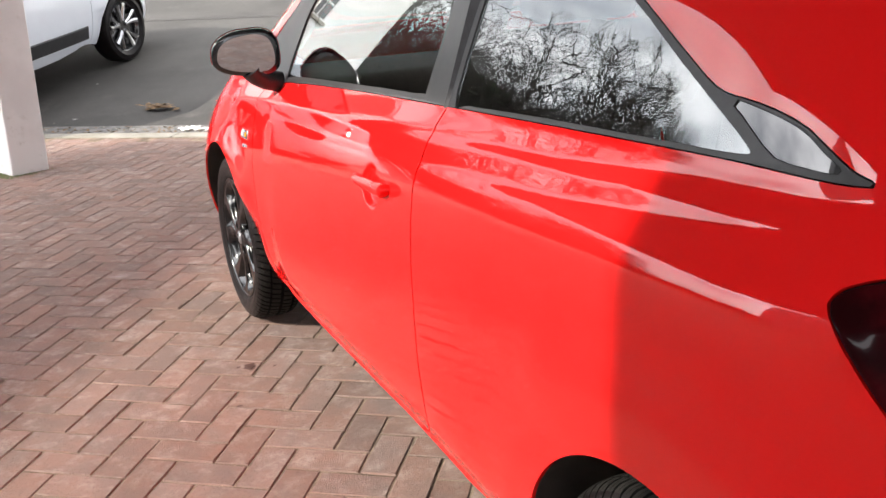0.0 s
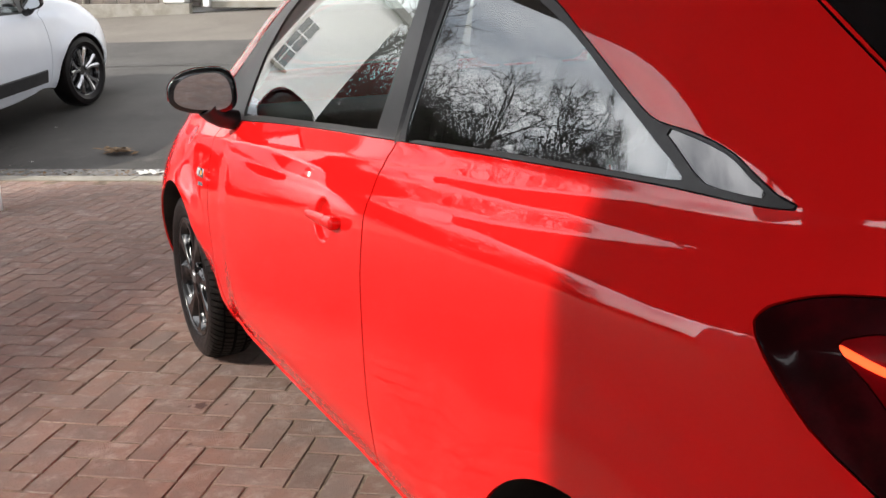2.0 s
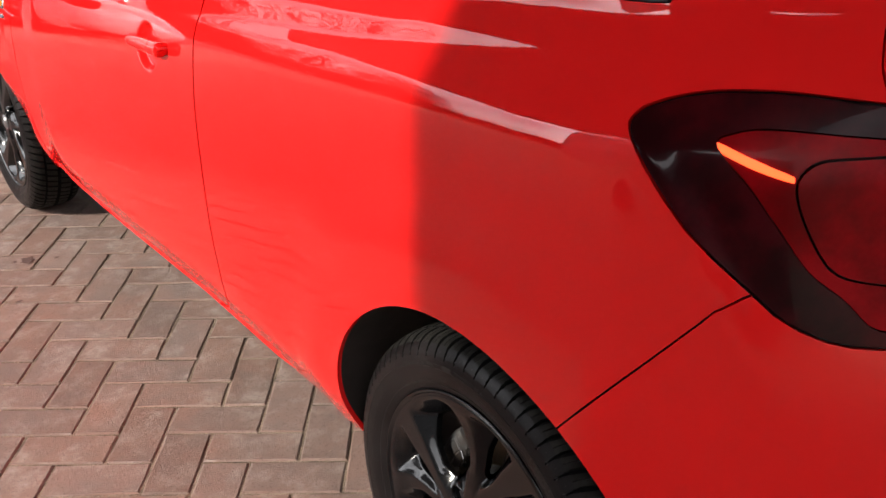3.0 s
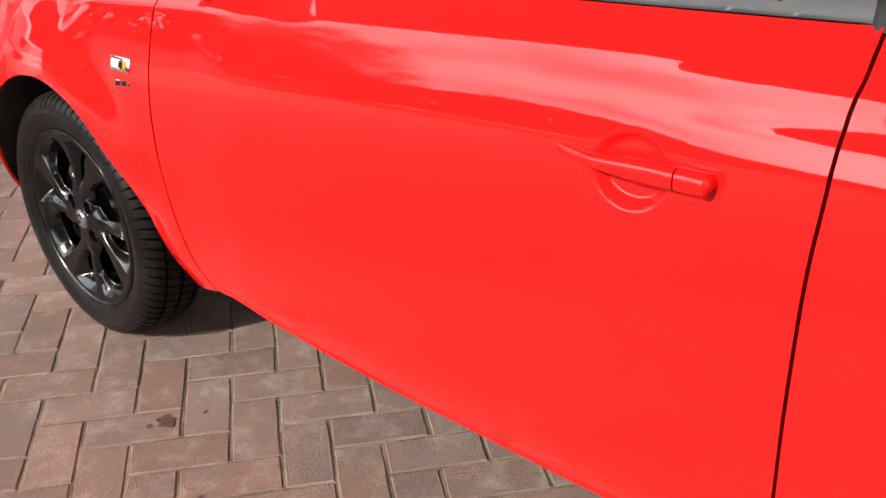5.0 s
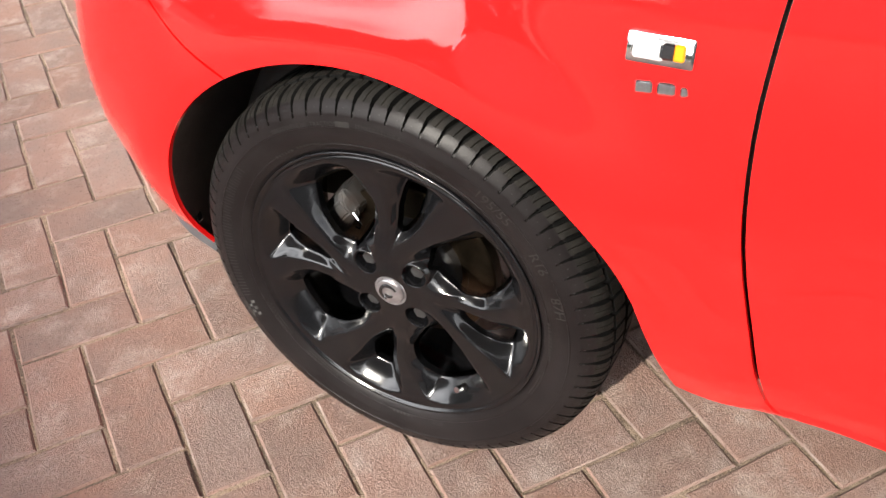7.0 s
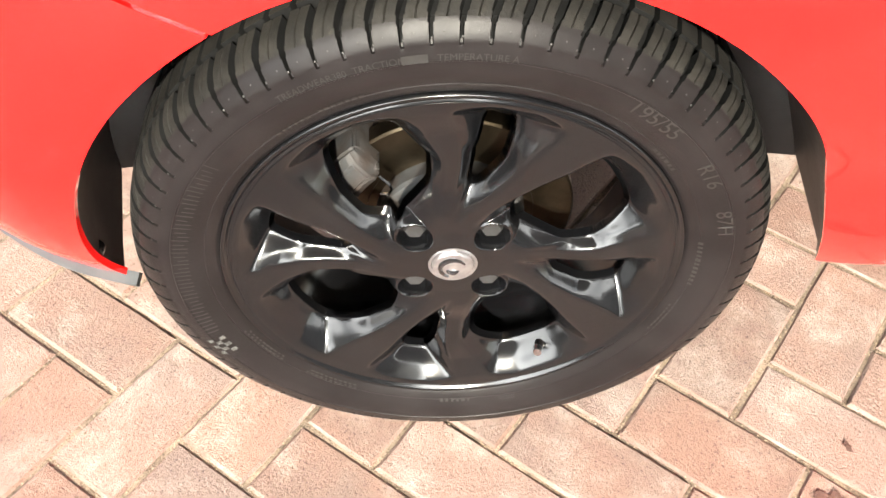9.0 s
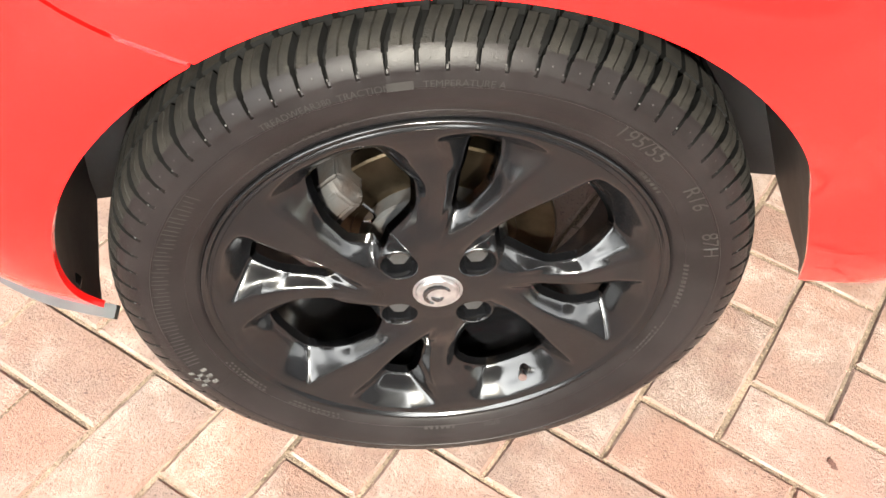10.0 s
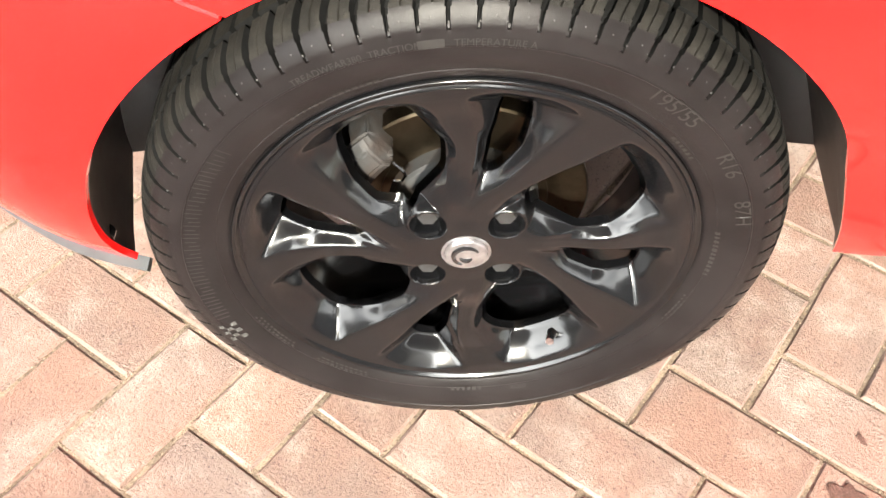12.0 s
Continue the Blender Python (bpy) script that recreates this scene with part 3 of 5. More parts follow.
def arch(ya, za, r):
    """Distance to a wheel opening, a little wider than high."""
    def field(d):
        y, z = d[:, 1], d[:, 2]
        slant = np.minimum.reduce([y - ya + r - .0045 + (.43 - z) * .334, .43 - z, ya - y])      # its rear edge leans back low down
        return np.maximum(r - np.hypot((y - ya) * .977, z - za), slant if ya > -1 else -1.0)
    return field


FRONT_ARCH, REAR_ARCH = (-.008, .336, .327), (-2.52, .306, .314)


def panels(step):
    """The named panels of the left half of the skin."""
    s = skin(step)
    s = clip(s, sill_line(s[0][:, 1]) - s[0][:, 2])
    for a in (FRONT_ARCH, REAR_ARCH):
        s = clip(s, np.minimum(arch(*a)(s[0]), -.3 - s[0][:, 0]))
    made = {}
    glazed, s = split(s, flank(WINDOWS), .001)
    for key, line in (("door_glass", DOOR_GLASS), ("quarter_glass", QUARTER_GLASS), ("corner_glass", CORNER_GLASS)):
        made[key], glazed = split(glazed, flank(line), .0005)
    made["door_trim"], made["quarter_trim"] = split(glazed, lambda d: -1.757 - (d[:, 2] - 1.0) * .03 - d[:, 1], .0022)
    made["tail_lamp"], s = split(s, corner(LAMP))
    made["door"], s = split(s, flank(DOOR, 3), .0026)
    gate, s = split(s, corner(TAILGATE, 3))
    made["rear_glass"], made["tailgate"] = split(gate, corner(REAR_GLASS, 3), .001)
    made["rear_bumper"], s = split(s, lambda d: np.maximum(d[:, 1] + 2.60, d[:, 2] - np.interp(-d[:, 1], [2.6, 2.696, 2.768, 2.825, 2.870, 2.91, 3.2], [.42, .534, .623, .695, .754, .785, .65])))
    made["windscreen"], s = split(s, lambda d: np.maximum.reduce([1.02 - d[:, 2], d[:, 2] - 1.372, d[:, 6] - .90]))
    made["headlamp"], s = split(s, flank(HEADLAMP, 5))
    made["bonnet"], s = split(s, lambda d: np.maximum.reduce([.795 - d[:, 2], d[:, 2] - .990, d[:, 6] - .93, .12 - .45 - d[:, 1] + .0 * d[:, 0]]))
    made["front_bumper"], s = split(s, lambda d: np.maximum(.12 - d[:, 1], d[:, 2] - bumper_line(d[:, 1])))
    made["front_wing"], made["body_shell"] = split(s, lambda d: np.maximum(-.47 - d[:, 1], d[:, 2] - (.955 + .25 * np.minimum(d[:, 1] + .42, 0))), .0)
    return made


def sheet(name, piece, mat, depth=.012, solid=False, lift=0.0, mirror=False):
    """A panel with turned-in edges (solid: with a back face) from a piece of skin."""
    d, t = piece
    p, nn = d[:, :3] + lift * d[:, 3:6], d[:, 3:6]
    e = np.concatenate([t[:, [0, 1]], t[:, [1, 2]], t[:, [2, 0]]])
    key = np.sort(e, 1)
    _, first, cnt = np.unique(key, axis=0, return_index=True, return_counts=True)
    rim = e[first[cnt == 1]]
    rim = rim[np.abs(p[rim, 0]).max(1) > 1e-5]
    base, m = len(p), len(rim)
    a, b = p[rim[:, 0]], p[rim[:, 1]]
    wn_ = np.cross(b - a, nn[rim[:, 0]])
    wn_ /= np.maximum(np.linalg.norm(wn_, axis=1, keepdims=True), 1e-9)
    verts = [p, a, b, b - depth * nn[rim[:, 1]], a - depth * nn[rim[:, 0]]]
    norms = [nn, wn_, wn_, wn_, wn_]
    k = base + np.arange(m)
    tris = [t, np.stack([k, k + 3 * m, k + 2 * m], 1), np.stack([k, k + 2 * m, k + m], 1)]
    if solid:
        tris.append(t[:, ::-1] + base + 4 * m)
        verts.append(p - depth * nn)
        norms.append(-nn)
    v, q, f = np.concatenate(verts), np.concatenate(norms), np.concatenate(tris)
    if mirror:
        v, q, f = v * (-1, 1, 1), q * (-1, 1, 1), f[:, ::-1]
    return mesh_of(name, v, f, mat, q)


def two_sided(piece):
    """Joins a piece that crosses the middle with its mirror image."""
    d, t = piece
    o = d.copy()
    o[:, (0, 3)] *= -1
    d, t = np.concatenate([d, o]), np.concatenate([t, t[:, ::-1] + len(d)])
    _, first, inv = np.unique(np.round(d[:, :3], 6) + 0.0, axis=0, return_index=True, return_inverse=True)
    return d[first], inv.ravel()[t]


def offset_skin(piece, amount):
    d, t = piece
    o = d.copy()
    o[:, :3] -= amount * d[:, 3:6]
    return o, t


# ---- wheel: its axle lies along x, its outer face looks to -x ----
TYRE_R = .307


def polar(r, deg, out):
    """A point of the wheel's outer face: radius, degrees from the right (seen from outside), and how far out."""
    a = radians(deg)
    return (-out, -r * math.cos(a), r * math.sin(a))


def shrink(r):
    """Radii of the tyre's drawn section fitted to the wheel."""
    return np.where(r < .2815, .2150 + (r - .2135) * .864, .2737 + (r - .2815) * 1.10)


def widen(r):
    """Radii of the drawn alloy fitted to the tyre's bead."""
    return r * (1 + .008 * smooth(.08, .20, r))


def tyre_mesh(n=2028, pitches=78):
    """Tyre with shoulder blocks, slots running on to the sidewall, sipes and two circumferential grooves."""
    prof = [(.2135, .070), (.2165, .079), (.224, .0855), (.232, .0885), (.2335, .0893), (.2345, .0889), (.245, .0935), (.256, .0965), (.266, .0972), (.2665, .0977), (.2680, .0977), (.2685, .0970),
            (.276, .0960), (.2815, .0940), (.2820, .0940), (.2855, .0922), (.289, .0900), (.2922, .0875), (.2952, .0847), (.2978, .0820), (.3003, .0785), (.3024, .0750), (.3042, .0712), (.3058, .0668), (.3070, .0620), (.3078, .0575), (.3084, .0530),
            (.3090, .0495), (.3091, .0480), (.3092, .0435), (.3093, .0420), (.3097, .037), (.3101, .030), (.3104, .022), (.3105, .0150), (.3105, .0135), (.3105, .0060), (.3105, .0045)]
    prof = prof + [(r, -x) for r, x in prof[::-1] if x > .0045][::2] + [(.2135, -.070)]
    r0, x0 = np.array(prof).T
    th = np.arange(n) / n * math.tau
    ph = (th * pitches / math.tau) % 1
    R, X, T = np.repeat(r0[:, None], n, 1), np.repeat(x0[:, None], n, 1), np.repeat(th[None], len(r0), 0)
    for j, a in enumerate(np.abs(x0)):
        if r0[j] < .2818:
            continue
        sign = 1 if x0[j] > 0 else -1
        T[j] = th - (.46 * smooth(.092, .040, a) + (.04 - a) * 9 * (a < .04)) * sign * math.tau / pitches
        k = ph
        groove = .0425 < a < .0485 or .006 < a < .0135 or a < .0046
        if a > .0485:                      # shoulder: a deep slot and a fine sipe a pitch
            half_ = .045 + .085 * float(smooth(.0925, .070, a))
            slot = (np.abs(k - .5) < half_) * 1.0
            sipe = (np.abs(((k + .5) % 1) - .5) < .022) * (.30 if a < .080 else 0)
            depth = .0075 * float(np.clip((.0945 - a) / .012, 0.10, 1))
            R[j] -= depth * np.maximum(slot, sipe)
            X[j] -= sign * .003 * slot * (a > .075)
        elif not groove:
            R[j] -= .0065 * (np.abs(((k + .2) % 1) - .5) < .10)
        else:
            R[j] -= .0075
    v = np.stack([-X * .88, -shrink(R) * np.cos(T), shrink(R) * np.sin(T)], 2).reshape(-1, 3)
    m = len(prof)
    i, k = np.meshgrid(np.arange(m - 1), np.arange(n), indexing="ij")
    q = np.stack([i * n + k, i * n + (k + 1) % n, (i + 1) * n + (k + 1) % n, (i + 1) * n + k], 2).reshape(-1, 4)
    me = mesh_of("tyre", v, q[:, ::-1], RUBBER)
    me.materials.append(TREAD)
    me.materials.append(SLOT_SHADE)
    top = np.repeat(np.maximum(r0[:-1], r0[1:])[:, None], n, 1)
    low = (r0[:, None] - R) > .0025        # floors and sides of slots painted darker, for the shade in them
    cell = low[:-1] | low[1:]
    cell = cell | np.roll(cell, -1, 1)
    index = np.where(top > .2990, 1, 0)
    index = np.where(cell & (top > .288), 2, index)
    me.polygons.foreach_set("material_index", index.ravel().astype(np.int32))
    me.set_sharp_from_angle(angle=radians(38))
    return me


def around(words, r, deg, size, out, clockwise=True, lift=.0006, flip=False):
    """Raised words bent round the sidewall: centred on deg, reading clockwise."""
    v, f, w = lettering(words, size)
    u = v[:, 0] - w / 2
    a, rr = (deg - np.degrees(u / r), r + v[:, 1]) if not flip else (deg + np.degrees(u / r), r + size * .7 - v[:, 1])
    pts = [polar(q, b, out(q) + lift) for q, b in zip(rr, a)]
    return pts, ([g[::-1] for g in f] if flip else f)


def sidewall(r):
    return np.interp(r, [.2206, .2321, .2414, .2511, .2600, .2688, .2753, .2808, .2852], [.0748, .0782, .0823, .0849, .0860, .0847, .0825, .0796, .0774])


WIDE_FACE = [(139, .199), (127, .2045), (113, .2045), (103, .197), (98.5, .162), (95.5, .135), (96.5, .112), (100, .088), (107, .064), (118, .048), (135, .042), (152, .046), (164, .056), (153.5, .086), (146, .120), (141, .160)]
SLIM_FACE = [(62, .198), (71, .2045), (83, .2045), (93, .197), (89.5, .160), (87.5, .130), (89, .095), (92, .066), (90, .056), (80, .074), (69, .115), (65, .160)]


def outline_at(line, turn):
    return cut_corners([(r * math.cos(radians(d + 90 * turn)), r * math.sin(radians(d + 90 * turn))) for d, r in line])


def turned(pr, n2):
    """A lathed sheet round the axle with smooth normals, facing the way its profile runs."""
    pr = np.array(pr)
    aa = np.arange(n2) / n2 * math.tau
    V = np.stack([-np.repeat(pr[:, 1:], n2, 1), -pr[:, :1] * np.cos(aa), pr[:, :1] * np.sin(aa)], 2)
    N = np.cross(np.roll(V, -1, 1) - np.roll(V, 1, 1), np.gradient(V, axis=0))
    N /= np.maximum(np.linalg.norm(N, axis=2, keepdims=True), 1e-12)
    if N[-4, 0, 0] > 0:
        N = -N
    i, k = np.meshgrid(np.arange(len(pr) - 1), np.arange(n2), indexing="ij")
    a0, a1, b0, b1 = (i * n2 + k).ravel(), (i * n2 + (k + 1) % n2).ravel(), ((i + 1) * n2 + k).ravel(), ((i + 1) * n2 + (k + 1) % n2).ravel()
    t = np.concatenate([np.stack([a0, a1, b1], 1), np.stack([a0, b1, b0], 1)])
    W, N = V.reshape(-1, 3), N.reshape(-1, 3)
    fn = np.cross(W[t[:, 1]] - W[t[:, 0]], W[t[:, 2]] - W[t[:, 0]])
    flip = (fn * N[t[:, 0]]).sum(1) < 0
    t[flip] = t[flip][:, ::-1]
    return W, t, N


def barrel_mesh(n2=192):
    """Barrel and outer lip of the alloy."""
    prof = [(.20, -.09), (.1900, -.08), (.1885, -.03), (.1900, 0), (.1955, .020), (.1985, .040), (.2005, .058), (.2035, .067), (.2068, .0730), (.2085, .0738), (.2095, .0720), (.2115, .0720), (.2130, .0745), (.2150, .0762), (.2170, .0762), (.2180, .074), (.2180, .066)]
    W, t, N = turned([(float(widen(r)), o) for r, o in prof], n2)
    return mesh_of("rim_barrel", W, t, RIM_BLACK, N)


def soften(field, radii, width):
    """Evens out a field on rings round the axle over a width in metres."""
    g = field.reshape(len(radii), -1)
    f = np.fft.rfft(g, axis=1)
    f *= np.exp(-.5 * (np.arange(f.shape[1])[None] * width / radii[:, None]) ** 2)
    g = np.fft.irfft(f, g.shape[1], axis=1)
    w = np.exp(-.5 * ((radii[:, None] - radii[None]) / width) ** 2) * np.gradient(radii)[None]
    return (w / w.sum(1, keepdims=True) @ g).ravel()


def rim_mesh(nr=118, na=880):
    """Face of the alloy: broad flat spokes and slim curved ones, with bowls sinking into the openings between."""
    rr = np.concatenate([np.concatenate([np.linspace(.017, .05, 22), np.linspace(.0515, .2055, nr - 22)]), [.2066, .2075]])
    nr = len(rr)
    a = np.arange(na) / na * math.tau
    R, A = np.meshgrid(rr, a, indexing="ij")
    q = np.stack([(R * np.cos(A)).ravel(), (R * np.sin(A)).ravel()], 1)
    face = np.full(len(q), 1.0)
    for turn in range(4):
        for line in (WIDE_FACE, SLIM_FACE):
            face = np.minimum(face, inside(outline_at(line, turn), q))
    r, deg = R.ravel(), np.degrees(A.ravel()) % 90
    margin = np.interp(r, [.060, .078, .094, .104, .135, .165, .190, .206], [.050, .022, .012, .0075, .0085, .020, .036, .041])
    hole = soften(face + margin, rr, .0028)
    h = np.interp(r, [.017, .03, .045, .07, .12, .17, .195, .2075], [.0700, .0702, .0690, .0690, .0700, .0720, .0732, .0740])
    # the slim spokes lie lower, hollowed a little between hub and rim
    mid = np.interp(r, [.06, .09, .115, .14, .165, .19], [100, 94, 91.5, 92, 94.5, 98])
    slim = np.clip(1 - np.abs((deg - mid + 45) % 90 - 45) / 9, 0, 1)
    h = h - .005 * smooth(0, .5, slim) * smooth(.065, .10, r) * smooth(.198, .165, r)
    # bowls: from the crisp edge of the face down to the opening
    s = np.clip(-face / margin, 0, 1)
    bowl = np.interp(r, [.05, .085, .105, .15, .18, .20], [.024, .018, .015, .020, .032, .037]) * (.8 * s + .2 * s * s)
    h = h - soften(bowl, rr, .0024)
    for turn in range(4):                 # bolt wells in raised bosses
        ba = radians(45 + 90 * turn)
        b = np.hypot(q[:, 0] - .0515 * math.cos(ba), q[:, 1] - .0515 * math.sin(ba))
        h = np.maximum(h, .0680 - 1.1 * np.clip(b - .0185, 0, 1) - 90 * np.clip(b - .0185, 0, 1) ** 2)
        h = h - .019 * smooth(.0172, .0148, b)
    q = q * (widen(r) / r)[:, None]
    P = np.stack([-h, -q[:, 0], q[:, 1]], 1)
    g = P.reshape(nr, na, 3)
    nn = np.cross(np.roll(g, -1, 1) - np.roll(g, 1, 1), np.gradient(g, axis=0))
    nn /= np.maximum(np.linalg.norm(nn, axis=2, keepdims=True), 1e-12)
    if nn[5, 5, 0] > 0:
        nn = -nn
    i, k = np.meshgrid(np.arange(nr - 1), np.arange(na), indexing="ij")
    a0, a1, b0, b1 = (i * na + k).ravel(), (i * na + (k + 1) % na).ravel(), ((i + 1) * na + k).ravel(), ((i + 1) * na + (k + 1) % na).ravel()
    t = np.concatenate([np.stack([a0, a1, b1], 1), np.stack([a0, b1, b0], 1)])
    fn = np.cross(P[t[:, 1]] - P[t[:, 0]], P[t[:, 2]] - P[t[:, 0]])
    flip = fn[:, 0] > 0
    t[flip] = t[flip][:, ::-1]
    d, t = clip((np.concatenate([P, nn.reshape(-1, 3), np.zeros((len(P), 2))], 1), t), -hole)
    p, nn = d[:, :3], d[:, 3:6]
    e = np.concatenate([t[:, [0, 1]], t[:, [1, 2]], t[:, [2, 0]]])
    _, first, cnt = np.unique(np.sort(e, 1), axis=0, return_index=True, return_counts=True)
    edge = e[first[cnt == 1]]
    rad = np.hypot(p[edge, 1], p[edge, 2])
    edge = edge[(rad.max(1) < .2105) & (rad.min(1) > .018)]
    # the openings' walls run straight back from their edges
    va, vb = p[edge[:, 0]], p[edge[:, 1]]
    wn_ = np.cross(vb - va, np.tile((-1.0, 0, 0), (len(va), 1)))
    wn_ /= np.maximum(np.linalg.norm(wn_, axis=1, keepdims=True), 1e-9)
    m, k = len(edge), len(p) + np.arange(len(edge))
    back = np.array((.007, 0, 0))
    verts, norms = [p, va, vb, vb + back + wn_ * .002, va + back + wn_ * .005], [nn] + [wn_] * 4
    faces = [t, np.stack([k, k + 3 * m, k + 2 * m], 1), np.stack([k, k + 2 * m, k + m], 1)]
    return mesh_of("wheel", np.concatenate(verts), np.concatenate(faces), RIM_BLACK, np.concatenate(norms))


def bolt_mesh():
    bm = bmesh.new()
    lathe(bm, [(.0001, .036), (.0120, .036), (.0120, .0440), (.0105, .0455), (.0105, .0570), (.0092, .0590), (.0001, .0590)], 6)
    bmesh.ops.transform(bm, matrix=Matrix.Diagonal((-1, 1, 1, 1)), verts=bm.verts)
    bmesh.ops.recalc_face_normals(bm, faces=bm.faces)
    return bm


def add_wheel(car, m, fine=True):
    """An alloy wheel with tyre, bolts, cap, valve, disc and caliper under a car."""
    wheel = hang("wheel", WHEEL["rim" if fine else "rim_plain"], car, "gloss black twin-spoke alloy wheel", m)
    hang("rim_barrel", WHEEL["barrel"], wheel, "gloss black rim barrel and lip")
    hang("tyre", WHEEL["tyre" if fine else "tyre_plain"], wheel, "black road tyre with worn tread blocks")
    for k in range(4):
        b = hang("wheel_bolt", WHEEL["bolt"], wheel, "hexagon steel wheel bolt")
        b.matrix_basis = Matrix.Translation(polar(.0515, 45 + 90 * k, 0))
    hang("hub_cap", WHEEL["cap"], wheel, "small round chrome hub cap")
    hang("cap_emblem", WHEEL["emblem"], wheel, "plain raised emblem shape")
    hang("valve_stem", WHEEL["valve"], wheel, "rubber valve stem")
    hang("valve_cap", WHEEL["valve_cap"], wheel, "silver valve cap")
    hang("brake_disc", WHEEL["disc"], wheel, "worn golden-brown steel brake disc")
    hang("disc_bell", WHEEL["bell"], wheel, "grey disc bell")
    hang("brake_caliper", WHEEL["caliper"], wheel, "grey cast metal brake caliper")
    hang("pad_spring", WHEEL["spring"], wheel, "bright wire pad spring")
    if fine:
        for me in WHEEL["words"]:
            hang("sidewall_word", me, wheel, "raised black sidewall lettering")
        tagged(hang("sidewall_marking", WHEEL["bars"], wheel), "raised unreadable marks as bars", kind="stuff")
        tagged(hang("sidewall_ribbing", WHEEL["ribs"], wheel), "fine raised ribs on the sidewall", kind="stuff")
        tagged(hang("sidewall_nubbing", WHEEL["nubs"], wheel), "small moulding nubs round the shoulder", kind="stuff")
        tagged(hang("chalk_mark", WHEEL["chalk"], wheel), "pale chequered mark on the sidewall", kind="stuff")
    return wheel


def wheel_meshes():
    made = {"rim": rim_mesh(), "tyre": tyre_mesh(), "barrel": barrel_mesh(), "rim_plain": rim_mesh(44, 320), "tyre_plain": tyre_mesh(624, 78)}

    def keep(key, bm, mat, sharp=35):
        me = bpy.data.meshes.new(key)
        bm.normal_update()
        bm.to_mesh(me)
        bm.free()
        me.materials.append(mat)
        me.shade_smooth()
        me.set_sharp_from_angle(angle=radians(sharp))
        made[key] = me
    keep("bolt", bolt_mesh(), ZINC)
    bm = bmesh.new()
    lathe(bm, [(.0001, -.0755), (.014, -.0750), (.0185, -.0740), (.0200, -.0725), (.0205, -.0700), (.0235, -.0708), (.0245, -.069), (.0245, -.059), (.0001, -.059)], 64)
    keep("cap", bm, CAP_METAL, 25)
    bm = bmesh.new()                       # plain emblem: a ring segment and a tongue
    for a0, a1, r in ((30, 250, .0125), (200, 330, .006)):
        tube(bm, [polar(r, a0 + (a1 - a0) * t / 9, .0755) for t in range(10)], [.0012 + .0016 * math.sin(math.pi * t / 9) for t in range(10)], 6)
    keep("emblem", bm, PIANO)
    bm = bmesh.new()
    tube(bm, [polar(.194, -58, .046), polar(.188, -58, .054), polar(.182, -58, .064)], [.0075, .0060, .0042], 12)
    keep("valve", bm, RUBBER)
    bm = bmesh.new()
    tube(bm, [polar(.182, -58, .063), polar(.178, -58, .072)], [.0050, .0046], 10)
    keep("valve_cap", bm, CHROME)
    bm = bmesh.new()
    lathe(bm, [(.070, -.0022), (.076, -.0005), (.083, -.0010), (.0835, -.0018), (.1215, -.0018), (.1235, .0005), (.1235, .018), (.1215, .020), (.07, .020)], 96, closed=True)
    keep("disc", bm, DISC_STEEL, 25)
    bm = bmesh.new()
    lathe(bm, [(.030, -.022), (.066, -.022), (.0715, -.0195), (.0738, -.016), (.0745, .004), (.03, .004)], 72, closed=True)
    keep("bell", bm, CAST, 30)
    bm = bmesh.new()                       # caliper: one body bent round the disc's edge
    rings = []
    for d in range(129, 164, 2):
        e = min(1, .55 + min(d - 129, 163 - d) / 9)
        rings.append([bm.verts.new(polar(r, d, o)) for r, o in ((.100 + .02 * (1 - e), .008), (.100 + .02 * (1 - e), .024), (.112, .034 * e), (.132, .032 * e), (.143, .022), (.145, -.01), (.136, -.04), (.104, -.04), (.104, .0))])
    for p, q in zip(rings, rings[1:]):
        for i in range(9):
            bm.faces.new((p[i], p[(i + 1) % 9], q[(i + 1) % 9], q[i]))
    bm.faces.new(rings[0])
    bm.faces.new(rings[-1])
    bmesh.ops.recalc_face_normals(bm, faces=bm.faces)
    bmesh.ops.bevel(bm, geom=[e for e in bm.edges if len(e.link_faces) == 2 and e.calc_face_angle(0) > .5], offset=.0025, segments=2, affect="EDGES")
    keep("caliper", bm, CAST)
    bm = bmesh.new()
    tube(bm, [polar(.112, 127, .038), polar(.100, 126, .040), polar(.092, 128, .038), polar(.088, 133, .037), polar(.092, 137, .035)], .0016, 6)
    keep("spring", bm, CHROME)
    made["words"] = []
    for words, r, deg, size in (("TEMPERATURE A", .2620, 87.2, .0082), ("TRACTION", .2620, 103.6, .0082), ("TREADWEAR", .2620, 117.0, .0082), ("380", .2620, 110.4, .0078), ("195/55", .2475, 51.5, .0200), ("R16", .2475, 31.5, .0200), ("87H", .2475, 16.5, .0200),
                                  ("07DX", .2335, 286, .0075)):
        p, g = around(words, r, deg, size, sidewall)
        made["words"].append(mesh_of("words", p, g, RUBBER_TEXT, smooth=False))
    v, f = [], []

    def bar(r, deg, width, height):
        n = max(2, int(width / .004))
        for i in range(n + 1):
            a = deg - math.degrees((i / n - .5) * width / r)
            for q in (r, r + height):
                v.append(polar(q, a, sidewall(q) + .0006))
        b = len(v) - 2 * (n + 1)
        f.extend([(b + 2 * i, b + 2 * i + 1, b + 2 * i + 3, b + 2 * i + 2) for i in range(n)])
    rnd = random.Random(4)
